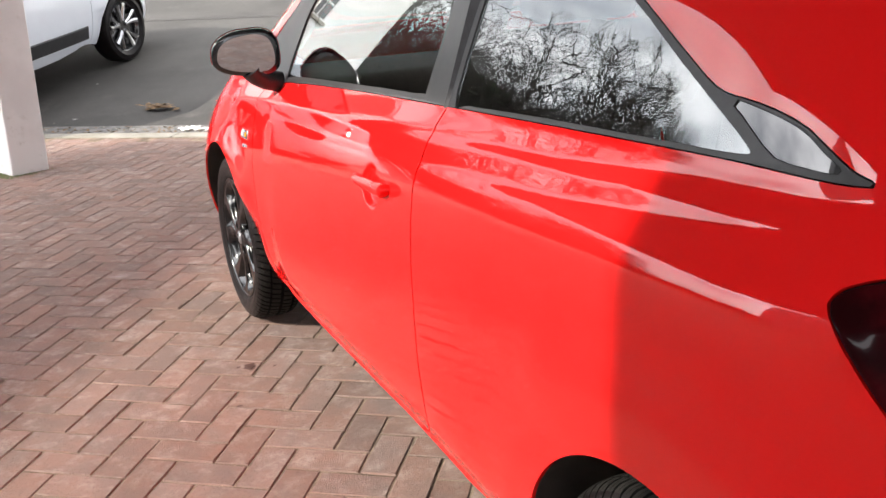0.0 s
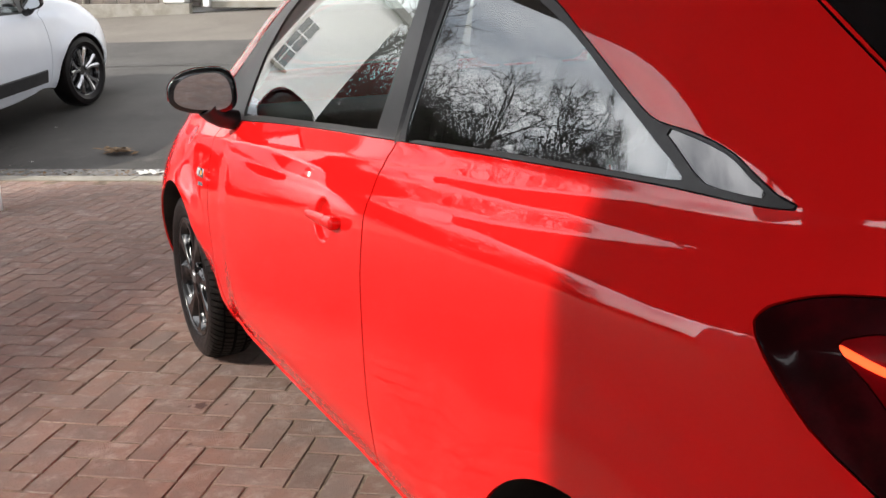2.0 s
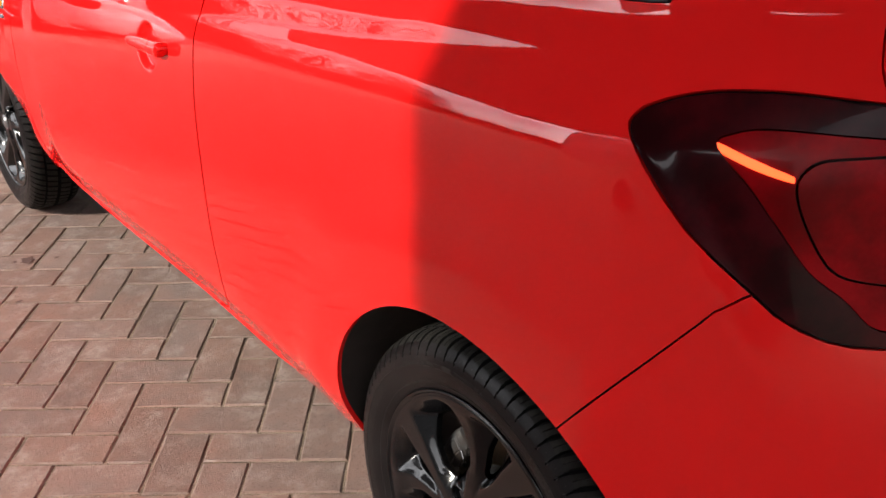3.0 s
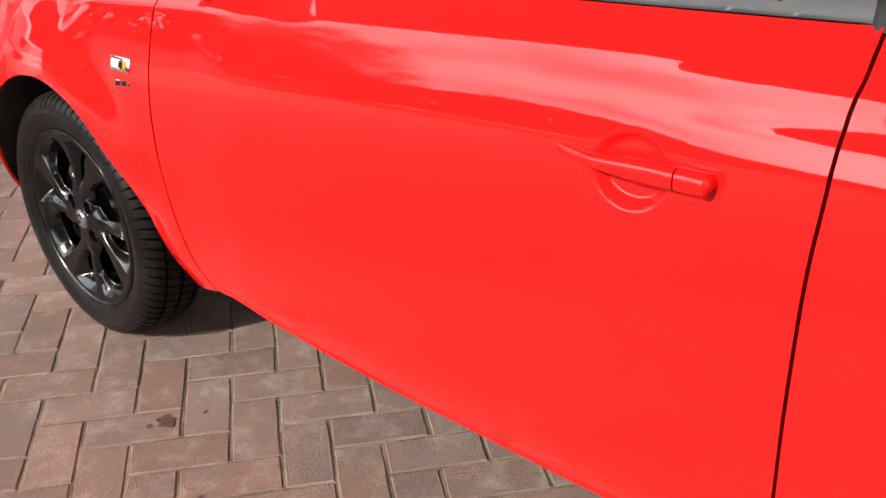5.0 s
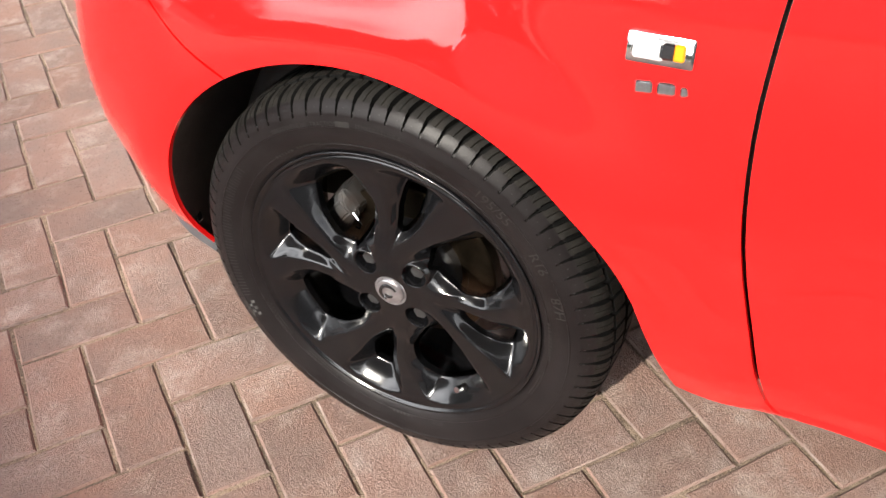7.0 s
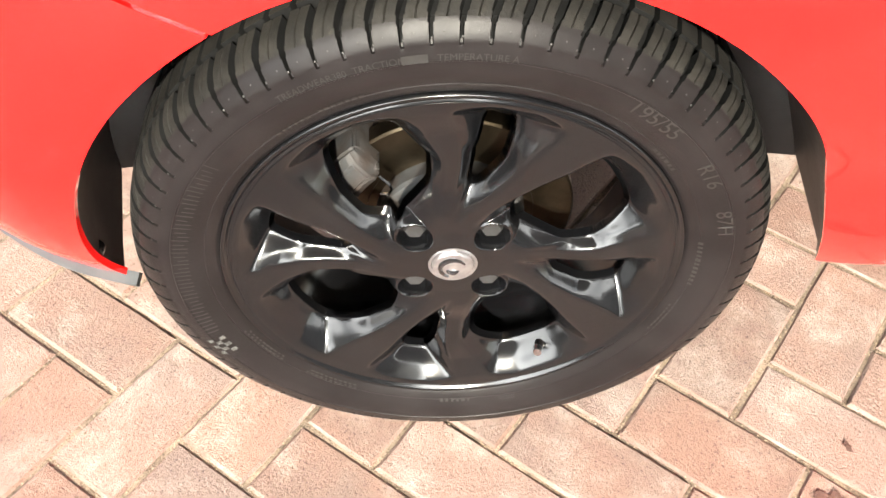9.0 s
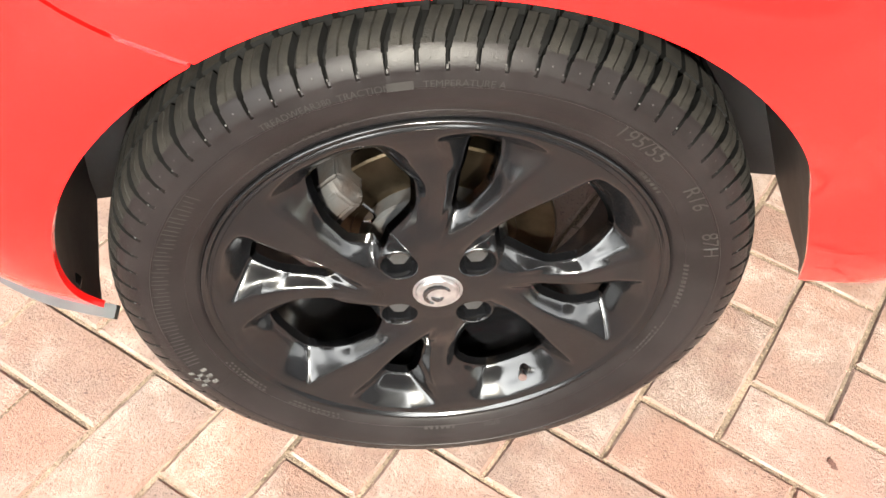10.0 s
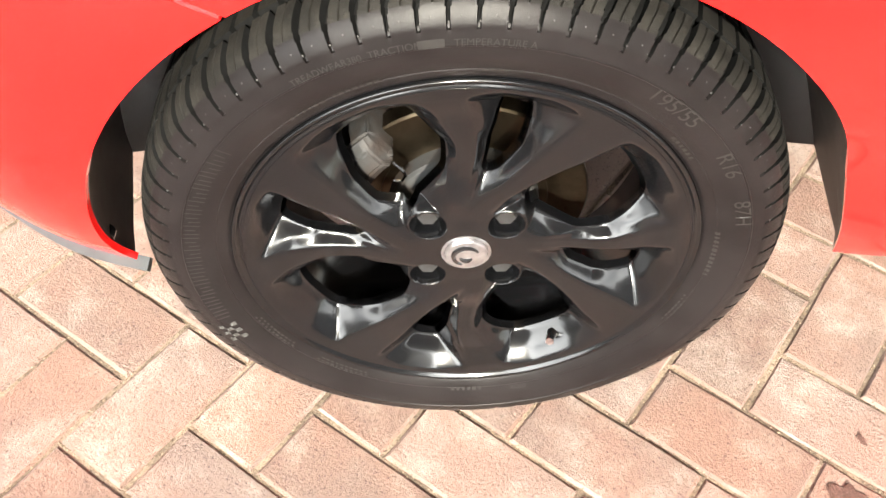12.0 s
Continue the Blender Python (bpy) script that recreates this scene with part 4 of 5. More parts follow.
    for start, count, r, h in ((204, 11, .2290, .0020), (205, 10, .2255, .0018), (228, 11, .2290, .0020), (229, 10, .2255, .0018), (268, 6, .2310, .0045), (354, 11, .2310, .0045), (36, 6, .2270, .0035), (335, 9, .2310, .0020), (334, 8, .2275, .0018), (109, 7, .2330, .0035), (84, 4, .2300, .0035), (121, 6, .2310, .0035)):
        for k in range(count):
            bar(r, start + k * 1.5, .0022 + .0025 * rnd.random(), h)
    bar(.2612, 97.6, .020, .0072)
    made["bars"] = mesh_of("bars", v, f, RUBBER_TEXT, smooth=False)
    v, f = [], []
    for k in range(44):                    # the big ribbed word: fine radial ribs of changing length
        base = .2465 + .004 * rnd.random() * (k % 3 == 0)
        bar(base, 199 - k * 1.29, .0011, .0150 - .006 * rnd.random() * (k % 3 != 1))
    nub_v, nub_f = [], []
    for k in range(156):                   # moulding nubs along the shoulder
        r = .2792 if k % 2 else .2832
        deg, b = k * 360 / 156 + rnd.uniform(-.5, .5), len(nub_v)
        for d in range(6):
            q, w = r + .0011 * math.cos(d * 1.047), deg + math.degrees(.0011 * math.sin(d * 1.047) / r)
            nub_v.append(polar(q, w, sidewall(q) - .0004))
        nub_v.append(polar(r, deg, sidewall(r) + .0009))
        nub_f += [(b + d, b + (d + 1) % 6, b + 6) for d in range(6)]
    made["nubs"] = mesh_of("nubs", nub_v, nub_f, RUBBER_TEXT)
    made["ribs"] = mesh_of("ribs", v, f, RUBBER_TEXT, smooth=False)
    v, f = [], []
    for i in range(5):
        for j in range(3):
            if (i + j) % 2 == 0:
                bar(.2480 + j * .0065, 202 + i * 1.25, .0052, .0062)
    made["chalk"] = mesh_of("chalk", v, f, RUBBER_PALE, smooth=False)
    return made


WHEEL = wheel_meshes()


# ---- lie of the land: u runs along the road, v across it; the forecourt falls away from the road ----
U, V = Vector((.7965, -.6046, 0)), Vector((.6046, .7965, 0))
SITE = Matrix(((U.x, V.x, 0, 0), (U.y, V.y, 0, 0), (0, 0, 1, 0), (0, 0, 0, 1)))


def ground_z(v):
    return float(np.interp(v, [-7.2, -.5, .4], [-.1776, 0, .006]))


def ground_at(x, y):
    return ground_z(x * V.x + y * V.y)


# ---- the cars ----
def skin_x(y, z):
    """Half width of the flank at y, z."""
    yr, y0, y1, yf = (float(v) for v in ends(z))
    close = (1 - min(max((y0 - y) / (y0 - yr), 0), 1) ** 4.2) * (1 - min(max((y - y1) / (yf - y1), 0), 1) ** 3.4)
    return float(side(np.array([y]), np.array([z]))[0]) * math.sqrt(max(close, 0))


def on_flank(y, z, out=0.0):
    return Vector((-skin_x(y, z) - out, y, z))


def add_mirror(car, paint, sx=1):
    """Door mirror: painted cap, black frame, stalk and silvered glass looking back."""
    flip = Matrix.Diagonal((sx, 1, 1, 1))
    base, turn = Matrix.Translation((-.865, -.625, 1.024)), pose(0, 0, 0, 4, 0, -11)
    bm = bmesh.new()
    bmesh.ops.create_uvsphere(bm, u_segments=40, v_segments=24, radius=1)
    for v in bm.verts:
        x, y, z = v.co
        y = y * (1.0 if y > 0 else .16)
        w = .097 * (1 - .10 * z)
        sup = lambda q: math.copysign(abs(q) ** .72, q)
        v.co = (sup(x) * w, y * .085, sup(z) * .066 * (1 + .18 * x))
    bmesh.ops.transform(bm, matrix=flip @ base @ turn, verts=bm.verts)
    if sx < 0:
        bmesh.ops.reverse_faces(bm, faces=bm.faces)
    body = part("door_mirror", bm, PIANO, car, "black door mirror with painted cap", sharp=50)
    bm = bmesh.new()
    bmesh.ops.create_uvsphere(bm, u_segments=40, v_segments=24, radius=1)
    bmesh.ops.delete(bm, geom=[v for v in bm.verts if v.co.y < .12 or v.co.z < -.45], context="VERTS")
    for v in bm.verts:
        x, y, z = v.co
        w = .100 * (1 - .10 * z)
        sup = lambda q: math.copysign(abs(q) ** .72, q)
        v.co = (sup(x) * w, y * .0885, sup(z) * .0685 * (1 + .18 * x))
    bmesh.ops.transform(bm, matrix=flip @ base @ turn, verts=bm.verts)
    if sx < 0:
        bmesh.ops.reverse_faces(bm, faces=bm.faces)
    part("mirror_cap", bm, paint, body, "painted mirror cap")
    bm = bmesh.new()
    ring = []
    for k in range(48):
        a = k / 48 * math.tau
        x, z = math.copysign(abs(math.cos(a)) ** .72, math.cos(a)), math.copysign(abs(math.sin(a)) ** .72, math.sin(a))
        ring.append(bm.verts.new((x * .080 * (1 - .10 * z), -.0165, z * .052 * (1 + .18 * x))))
    bm.faces.new(ring)
    r = bmesh.ops.extrude_face_region(bm, geom=bm.faces[:])
    bmesh.ops.translate(bm, verts=[g for g in r["geom"] if isinstance(g, bmesh.types.BMVert)], vec=(0, .006, 0))
    bmesh.ops.recalc_face_normals(bm, faces=bm.faces)
    bmesh.ops.transform(bm, matrix=flip @ base @ turn, verts=bm.verts)
    if sx < 0:
        bmesh.ops.reverse_faces(bm, faces=bm.faces)
    part("mirror_glass", bm, MIRROR, body, "silvered mirror glass", smooth=False)
    bm = bmesh.new()
    tube(bm, [(-.850, -.615, .975), (-.835, -.612, .955), (-.812, -.608, .940), (-.765, -.60, .930)], [.034, .030, .028, .030], 14)
    bmesh.ops.transform(bm, matrix=flip, verts=bm.verts)
    bmesh.ops.recalc_face_normals(bm, faces=bm.faces)
    part("mirror_stalk", bm, BLACK_TRIM, body)


def add_handle(car_door, paint, sx=1):
    """Slim grab handle and, behind a fine gap, its lock cover."""
    for name, t0, t1, text in (("handle", 0.0, .815, "body-coloured grab handle"), ("lock_cover", .825, 1.0, "body-coloured lock cover")):
        bm = bmesh.new()
        n, k_ = 26, 14
        for i in range(n + 1):
            t = t0 + (t1 - t0) * i / n
            y, z = -1.388 - .242 * t, .8125 + .0095 * t
            lift = .003 + .021 * smooth(0, .34, t)
            hh, tt = .0055 + .0085 * smooth(0, .7, t), .005 + .005 * smooth(0, .4, t)
            end = min(1.0, .35 + (i / 3 if name == "handle" else (n - i) / 3) * .65) if (i < 3 if name == "handle" else n - i < 3) else 1.0
            c = on_flank(-1.40, .86).lerp(on_flank(-1.66, .86), (-1.40 - y) / .26) - Vector((float(lift), 0, 0))
            for k in range(k_):
                a = k / k_ * math.tau
                deep = .024 if name == "lock_cover" and math.cos(a) < -.1 else float(tt)
                bm.verts.new((sx * (c.x - deep * (end if deep < .02 else 1) * math.cos(a)), y, z + float(hh) * end * math.copysign(abs(math.sin(a)) ** .75, math.sin(a))))
        bm.verts.ensure_lookup_table()
        for i in range(n):
            for k in range(k_):
                bm.faces.new([bm.verts[q] for q in (i * k_ + k, i * k_ + (k + 1) % k_, i * k_ + k_ + (k + 1) % k_, i * k_ + k_ + k)])
        bm.faces.new([bm.verts[k] for k in range(k_)])
        bm.faces.new([bm.verts[n * k_ + k] for k in range(k_)])
        bmesh.ops.recalc_face_normals(bm, faces=bm.faces)
        part(name, bm, paint, car_door, text, sharp=60)


def add_repeater(car, sx=1):
    c = on_flank(-.340, .741)
    turn = Matrix.Translation((sx * c.x, -.340, .741)) @ Euler((0, sx * radians(16), sx * radians(2))).to_matrix().to_4x4()
    bm = bmesh.new()
    box(bm, 0, 0, 0, .010, .066, .030, .004, 2, turn)
    lens = part("side_repeater", bm, CHROME, car, "chrome-framed side indicator")
    for name, y, w, mat in (("clear_lens", .013, .030, CLEAR), ("dark_bulb", -.004, .016, PIANO), ("amber_bulb", -.016, .011, AMBER)):
        bm = bmesh.new()
        box(bm, sx * -.0045, y - .002, 0, .006, w, .016 if name != "clear_lens" else .019, .002, 1, turn)
        part(name, bm, mat, lens)
    c = on_flank(-.346, .704)
    turn = Matrix.Translation((sx * c.x, -.346, .704)) @ Euler((radians(-4), sx * radians(14), sx * radians(2))).to_matrix().to_4x4()
    bm = bmesh.new()
    box(bm, 0, .018, 0, .006, .018, .013, .002, 1, turn)
    box(bm, 0, -.004, 0, .006, .018, .013, .002, 1, turn)
    box(bm, 0, -.021, -.001, .006, .008, .011, .002, 1, turn)
    part("trim_badge", bm, CHROME, car, "small chrome badge as plain bars")


def add_seat(car, x, y, name="seat"):
    bm = bmesh.new()
    box(bm, x, y, .50, .50, .50, .16, .06, 4)
    seat = part(name, bm, SEAT, car, "dark cloth seat")
    bm = bmesh.new()
    box(bm, 0, 0, .30, .48, .12, .62, .055, 4, Matrix.Translation((x, y - .24, .52)) @ pose(0, 0, 0, -14 * -1, 0, 0))
    part("backrest", bm, SEAT, seat)
    bm = bmesh.new()
    box(bm, 0, 0, .72, .27, .10, .19, .045, 4, Matrix.Translation((x, y - .22, .52)) @ pose(0, 0, 0, 14, 0, 0))
    for k in (-.06, .06):
        tube(bm, [(x + k, y - .36, 1.10), (x + k, y - .39, 1.20)], .006, 8)
    part("head_restraint", bm, SEAT, seat)


def add_plug(car):
    """Round black end plug of the arch liner beside the bumper's corner."""
    for sx in (1, -1):
        bm = bmesh.new()
        lathe(bm, [(.0001, .0), (.009, .0), (.0125, .0035), (.0125, .014), (.0001, .014)], 24, "X")
        x = .797
        bmesh.ops.transform(bm, matrix=Matrix.Diagonal((sx, 1, 1, 1)) @ Matrix.Translation((-x, .340, .308)), verts=bm.verts)
        bmesh.ops.recalc_face_normals(bm, faces=bm.faces)
        part("liner_plug", bm, PIANO, car, "round black liner plug")


def inner_shell(step):
    """Dark lining just inside the skin, below the windows, added to block light behind panel gaps."""
    s = skin(step)
    for a in ((FRONT_ARCH[0], FRONT_ARCH[1], FRONT_ARCH[2] + .06), (REAR_ARCH[0], REAR_ARCH[1], REAR_ARCH[2] + .06)):
        s = clip(s, np.minimum(arch(*a)(s[0]), -.3 - s[0][:, 0]))
    s = clip(s, s[0][:, 2] - (belt(s[0][:, 1]) - .03))
    s = clip(s, sill_line(s[0][:, 1]) + .030 - s[0][:, 2])
    return two_sided(offset_skin(s, .030))


def make_car(name, label, paint, step, near=True):
    car = tagged(new(name), label, "car")
    p = panels(step)
    lamp_skin = p["tail_lamp"]
    if near:                               # a finer skin for the lamp's small pieces
        lamp_skin = skin(.0045)
        lamp_skin = clip(lamp_skin, np.maximum(lamp_skin[0][:, 1] + 2.72, np.abs(lamp_skin[0][:, 2] - .85) - .14))
        lamp_skin = split(lamp_skin, corner(LAMP))[0]
    # one-piece panels
    for key, mat, text in (("tailgate", paint, ""), ("rear_glass", DARK_GLASS, "dark rear screen"), ("rear_bumper", paint, ""), ("windscreen", GLASS, "clear windscreen"), ("bonnet", paint, ""), ("front_bumper", paint, "")):
        hang(key, sheet(key, two_sided(p[key]), mat, .005 if mat is GLASS else .007, mat is GLASS), car, text)
    hang("body_shell", sheet("body_shell", two_sided(p["body_shell"]), paint, .008), car, "glossy painted body shell and roof")
    for sx in (1, -1):
        mir = sx < 0
        hang("front_wing", sheet("front_wing", p["front_wing"], paint, .006, mirror=mir), car)
        door = hang("door", sheet("door", p["door"], paint, .016, mirror=mir), car, "closed painted door")
        hang("window_trim", sheet("window_trim", p["door_trim"], PILLAR, .008, mirror=mir), door, "satin black window surround")
        pane = hang("door_window", sheet("door_window", p["door_glass"], GLASS, .004, True, -.004, mir), door, "closed clear door window")
        hang("quarter_trim", sheet("quarter_trim", p["quarter_trim"], BLACK_TRIM, .008, mirror=mir), car, "matt black quarter window surround")
        hang("quarter_window", sheet("quarter_window", p["quarter_glass"], GLASS, .004, True, -.004, mir), car, "fixed quarter window")
        hang("corner_window", sheet("corner_window", p["corner_glass"], DARK_GLASS, .004, False, -.002, mir), car, "small dark corner pane")
        lamp_in, lamp_out = split(lamp_skin, corner(LAMP_INNER), .0006)
        lamp = hang("tail_lamp", sheet("tail_lamp", lamp_out, LAMP_DARK, .012, False, -.001, mir), car, "smoked red tail lamp, lit")
        strip, lamp_in = split(lamp_in, corner(LAMP_STRIP), .0003)
        pod, lamp_in = split(lamp_in, corner(LAMP_POD), .0015)
        hang("red_lens", sheet("red_lens", lamp_in, LAMP_RED, .010, False, -.004, mir), lamp)
        hang("lamp_pod", sheet("lamp_pod", pod, LAMP_RED, .010, False, -.001, mir), lamp)
        hang("light_strip", sheet("light_strip", strip, LAMP_GLOW, .003, False, -.002, mir), lamp, "glowing red light strip")
        hang("headlamp", sheet("headlamp", p["headlamp"], PIANO, .01, mirror=mir), car, "dark headlamp under a clear lens")
        add_mirror(car, paint if near else PIANO, sx)
        add_handle(door, paint, sx)
        if near:
            add_repeater(car, sx)
    lining = inner_shell(max(step, .025))
    hang("inner_shell", sheet("inner_shell", lining, LINER, .004), car, "dark shell added inside the panels to block light")
    bm = bmesh.new()
    box(bm, 0, -1.25, .30, 1.14, 3.7, .05, .01)
    box(bm, 0, -1.27, .325, 1.52, 1.50, .03, .01)
    part("floor_pan", bm, LINER, car, "black underbody")
    for ya, za, ra in (FRONT_ARCH, REAR_ARCH):      # wheel housings, from the arch edge inwards
        for sx in (1, -1):
            bm = bmesh.new()
            n = 44
            rings = [[], [], [], []]
            for i in range(n + 1):
                for ring, x, grow, low in zip(rings, (None, .715, .60, .585), (1, 1.03, 1.02, .3), (-13, -13, -6, -6)):
                    a = radians(low + (180 + (4 if ya > -1 and low < -6 else 0) - 2 * low) * i / n)
                    y, z = ya + (ra + .0015) * math.cos(a) / .977, za + (ra + .0015) * math.sin(a)
                    if ya > -1 and y < ya and z < .43:
                        y = min(y, ya - ra + .003 - (.43 - z) * .334)
                    edge = skin_x(y, z) - .003
                    near = float(min(smooth(-15, 42, math.degrees(a)), smooth(195, 150, math.degrees(a)))) if ya > -1 else 1.0
                    w = edge if x is None else edge - (edge - x) * (.62 + .38 * near)      # the liner narrows towards its feet
                    ring.append(bm.verts.new((sx * -w, ya + (y - ya) * grow, za + (z - za) * grow)))
            for q, w in zip(rings, rings[1:]):
                for i in range(n):
                    bm.faces.new((q[i], q[i + 1], w[i + 1], w[i]))
            bmesh.ops.recalc_face_normals(bm, faces=bm.faces)
            part("wheel_housing", bm, ARCH, car, "dark brown plastic arch liner")
    # cabin
    bm = bmesh.new()
    box(bm, 0, -.50, .83, 1.36, .50, .22, .07, 4)
    box(bm, .36, -.66, .97, .40, .16, .10, .05, 4)
    part("dashboard", bm, DASH, car, "dark plastic dashboard")
    bm = bmesh.new()
    lathe(bm, [(.185 + .016 * math.cos(a * math.tau / 10), .016 * math.sin(a * math.tau / 10)) for a in range(10)], 40, "Y", closed=True)
    lathe(bm, [(.0001, .02), (.06, .015), (.07, -.01), (.0001, -.03)], 24, "Y")
    for a in (0, 180, 270):
        tube(bm, [(.05 * math.cos(radians(a)), 0, .05 * math.sin(radians(a))), (.18 * math.cos(radians(a)), 0, .18 * math.sin(radians(a)))], .016, 8)
    part("steering_wheel", bm, DASH, car, "black steering wheel", m=Matrix.Translation((.36, -.86, .93)) @ pose(0, 0, 0, -25, 0, 0))
    for x in (-.36, .36):
        add_seat(car, x, -1.22)
        add_seat(car, x * .95, -2.10)
    bm = bmesh.new()
    box(bm, 0, -2.62, .93, 1.10, .50, .03, .01)
    part("parcel_shelf", bm, DASH, car)
    s = skin(.03)
    s = clip(s, 1.352 - s[0][:, 2])
    hang("headlining", sheet("headlining", two_sided(offset_skin(s, .025)), CREAM, .004), car, "cream headlining")
    for sx in (1, -1):                     # cream pillar linings
        bm = bmesh.new()
        tube(bm, [(sx * -.655, -.42, 1.02), (sx * -.625, -.62, 1.16), (sx * -.585, -.82, 1.27), (sx * -.555, -1.05, 1.345)], [.03, .028, .028, .03], 8)
        part("pillar_lining", bm, CREAM, car)
        bm = bmesh.new()
        tube(bm, [(sx * -.715, -1.75, .98), (sx * -.60, -1.74, 1.34)], [.05, .04], 8)
        part("pillar_lining", bm, DASH, car)
    return car


red_car = make_car("car", "bright red three-door hatchback parked on brick paving", RED, .0115)
bm = bmesh.new()
box(bm, 0, 0, 0, .004, .075, .09, .001, 1, Matrix.Translation((-.60, -2.03, 1.12)) @ pose(0, 0, 0, 3, 20, 0))
part("window_notice", bm, NOTICE, red_car, "pale paper notice inside the quarter window", smooth=False)
for y in (-.008, -2.51):
    add_wheel(red_car, pose(-.7425, y, TYRE_R + ground_at(-.80, y)))
    add_wheel(red_car, pose(.7425, y, TYRE_R + ground_at(.80, y), 0, 0, 180), False)
add_plug(red_car)
# grey front lip, following the bumper's lower edge
lip = skin(.010)
lip = clip(lip, .306 - lip[0][:, 1])
round_end = np.sqrt(np.clip((lip[0][:, 1] - .304) / .034, 0, 1))
lip = clip(lip, np.maximum(lip[0][:, 2] - sill_line(lip[0][:, 1]) + .001, sill_line(lip[0][:, 1]) - .004 - .030 * round_end - lip[0][:, 2]))
hang("front_lip", sheet("front_lip", two_sided(offset_skin(lip, -.009)), LIP_GREY, .014), red_car, "grey plastic front lip")


# ---- the place ----
EDGE = 2.93                        # where the blocks end at the kerb channel
UNIT, U0, V0 = .104, -.1202, -.4137    # half a block's length with its joint, and where the bond starts


def road_z(v):
    return float(np.interp(v, [3.3, 3.45, 5.5, 11.4, 16, 60], [-.02, -.012, .31, 1.065, 1.24, 1.6]))


def ground_sheet(name, mat, v0, v1, u0, u1, label, lift=0.0, kind="road", step=.5):
    nu, nv = 60, max(2, int((v1 - v0) / step))
    verts, faces = [], []
    for j in range(nv + 1):
        for i in range(nu + 1):
            v, u = v0 + (v1 - v0) * j / nv, u0 + (u1 - u0) * i / nu
            verts.append(SITE @ Vector((u, v, road_z(v) + lift)))
    for j in range(nv):
        for i in range(nu):
            a = j * (nu + 1) + i
            faces.append((a, a + 1, a + nu + 2, a + nu + 1))
    return tagged(hang(name, mesh_of(name, verts, faces, mat)), label, kind, kind="structure")


ground_sheet("road", ASPHALT, 3.32, 9.0, -45, 60, "dark patched asphalt road surface")
ground_sheet("road_far", ASPHALT_OLD, 9.0, 30, -45, 60, "older pale brown asphalt by the building")
ground_sheet("road_seam", LINER, 7.33, 7.37, -14, 30, "dark tar seam across the road", .004, "road seam", .02)
far = [(-2500, -2500), (2500, -2500), (2500, 2500), (-2500, 2500)]
tagged(hang("ground", mesh_of("ground", [(x, y, -.30) for x, y in far], [(0, 1, 2, 3)], FIELD, smooth=False)), "level ground reaching to the horizon", "ground", kind="structure")
bm = bmesh.new()
outline = [(v, ground_z(v) - .0035) for v in (-15.08, -7.2, -.5, .4, 2.92)] + [(2.92, -.295), (-15.08, -.295)]
ends_ = [[bm.verts.new(SITE @ Vector((u, v, z))) for v, z in outline] for u in (-13, 17)]
for k in range(7):
    bm.faces.new((ends_[0][k], ends_[0][(k + 1) % 7], ends_[1][(k + 1) % 7], ends_[1][k]))
bm.faces.new(ends_[0])
bm.faces.new(ends_[1])
bmesh.ops.recalc_face_normals(bm, faces=bm.faces)
bed = tagged(part("pavement", bm, SAND, None, "", smooth=False), "red brick paving in herringbone bond, sandy joints", "paving", kind="structure")

# pale kerb channel and the gutter behind it
rnd = random.Random(11)
kerb = None
for k in range(24):
    bm = bmesh.new()
    box(bm, -9.6 + k * .915, 3.03, -.045, .905, .17, .10 + rnd.uniform(-.003, .003), .008, 2, SITE)
    ob = part("kerb_stone", bm, CONCRETE, bed)
ground_sheet("gutter", GRIT, 3.10, 3.44, -45, 60, "silted gutter with grit and leaf litter", .012, "gutter", .08)
verts, faces = [], []
for k in range(1500):              # litter in the gutter
    u, v = rnd.uniform(-6.5, 6), 3.27 + rnd.gauss(0, .085)
    c, s, a = SITE @ Vector((u, v, road_z(v) + .014)), rnd.uniform(.004, .022), rnd.uniform(0, math.tau)
    p, q = Vector((math.cos(a), math.sin(a), rnd.uniform(-.4, .4))) * s, Vector((-math.sin(a), math.cos(a), rnd.uniform(-.4, .4))) * s * rnd.uniform(.25, .8)
    b = len(verts)
    verts += [c + p, c + q + Vector((0, 0, s * .3)), c - p, c - q]
    faces += [(b, b + 1, b + 2), (b, b + 2, b + 3)]
tagged(hang("leaf_litter", mesh_of("leaf_litter", verts, faces, LEAF, smooth=False)), "dead leaves and twigs along the gutter", "leaf litter", kind="stuff")
verts, faces = [], []
for k in range(420):               # pale grit and chips
    u, v = rnd.uniform(-6.5, 6), 3.25 + rnd.gauss(0, .08)
    c, s = SITE @ Vector((u, v, road_z(v) + .016)), rnd.uniform(.004, .014)
    b = len(verts)
    verts += [c + Vector((math.cos(a) * s * rnd.uniform(.6, 1), math.sin(a) * s * rnd.uniform(.6, 1), 0)) for a in (0, 1.6, 3.1, 4.7)] + [c + Vector((0, 0, s * .7))]
    faces += [(b + i, b + (i + 1) % 4, b + 4) for i in range(4)]
tagged(hang("grit", mesh_of("grit", verts, faces, CONCRETE, smooth=False)), "pale grit washed into the gutter", "grit", kind="stuff")


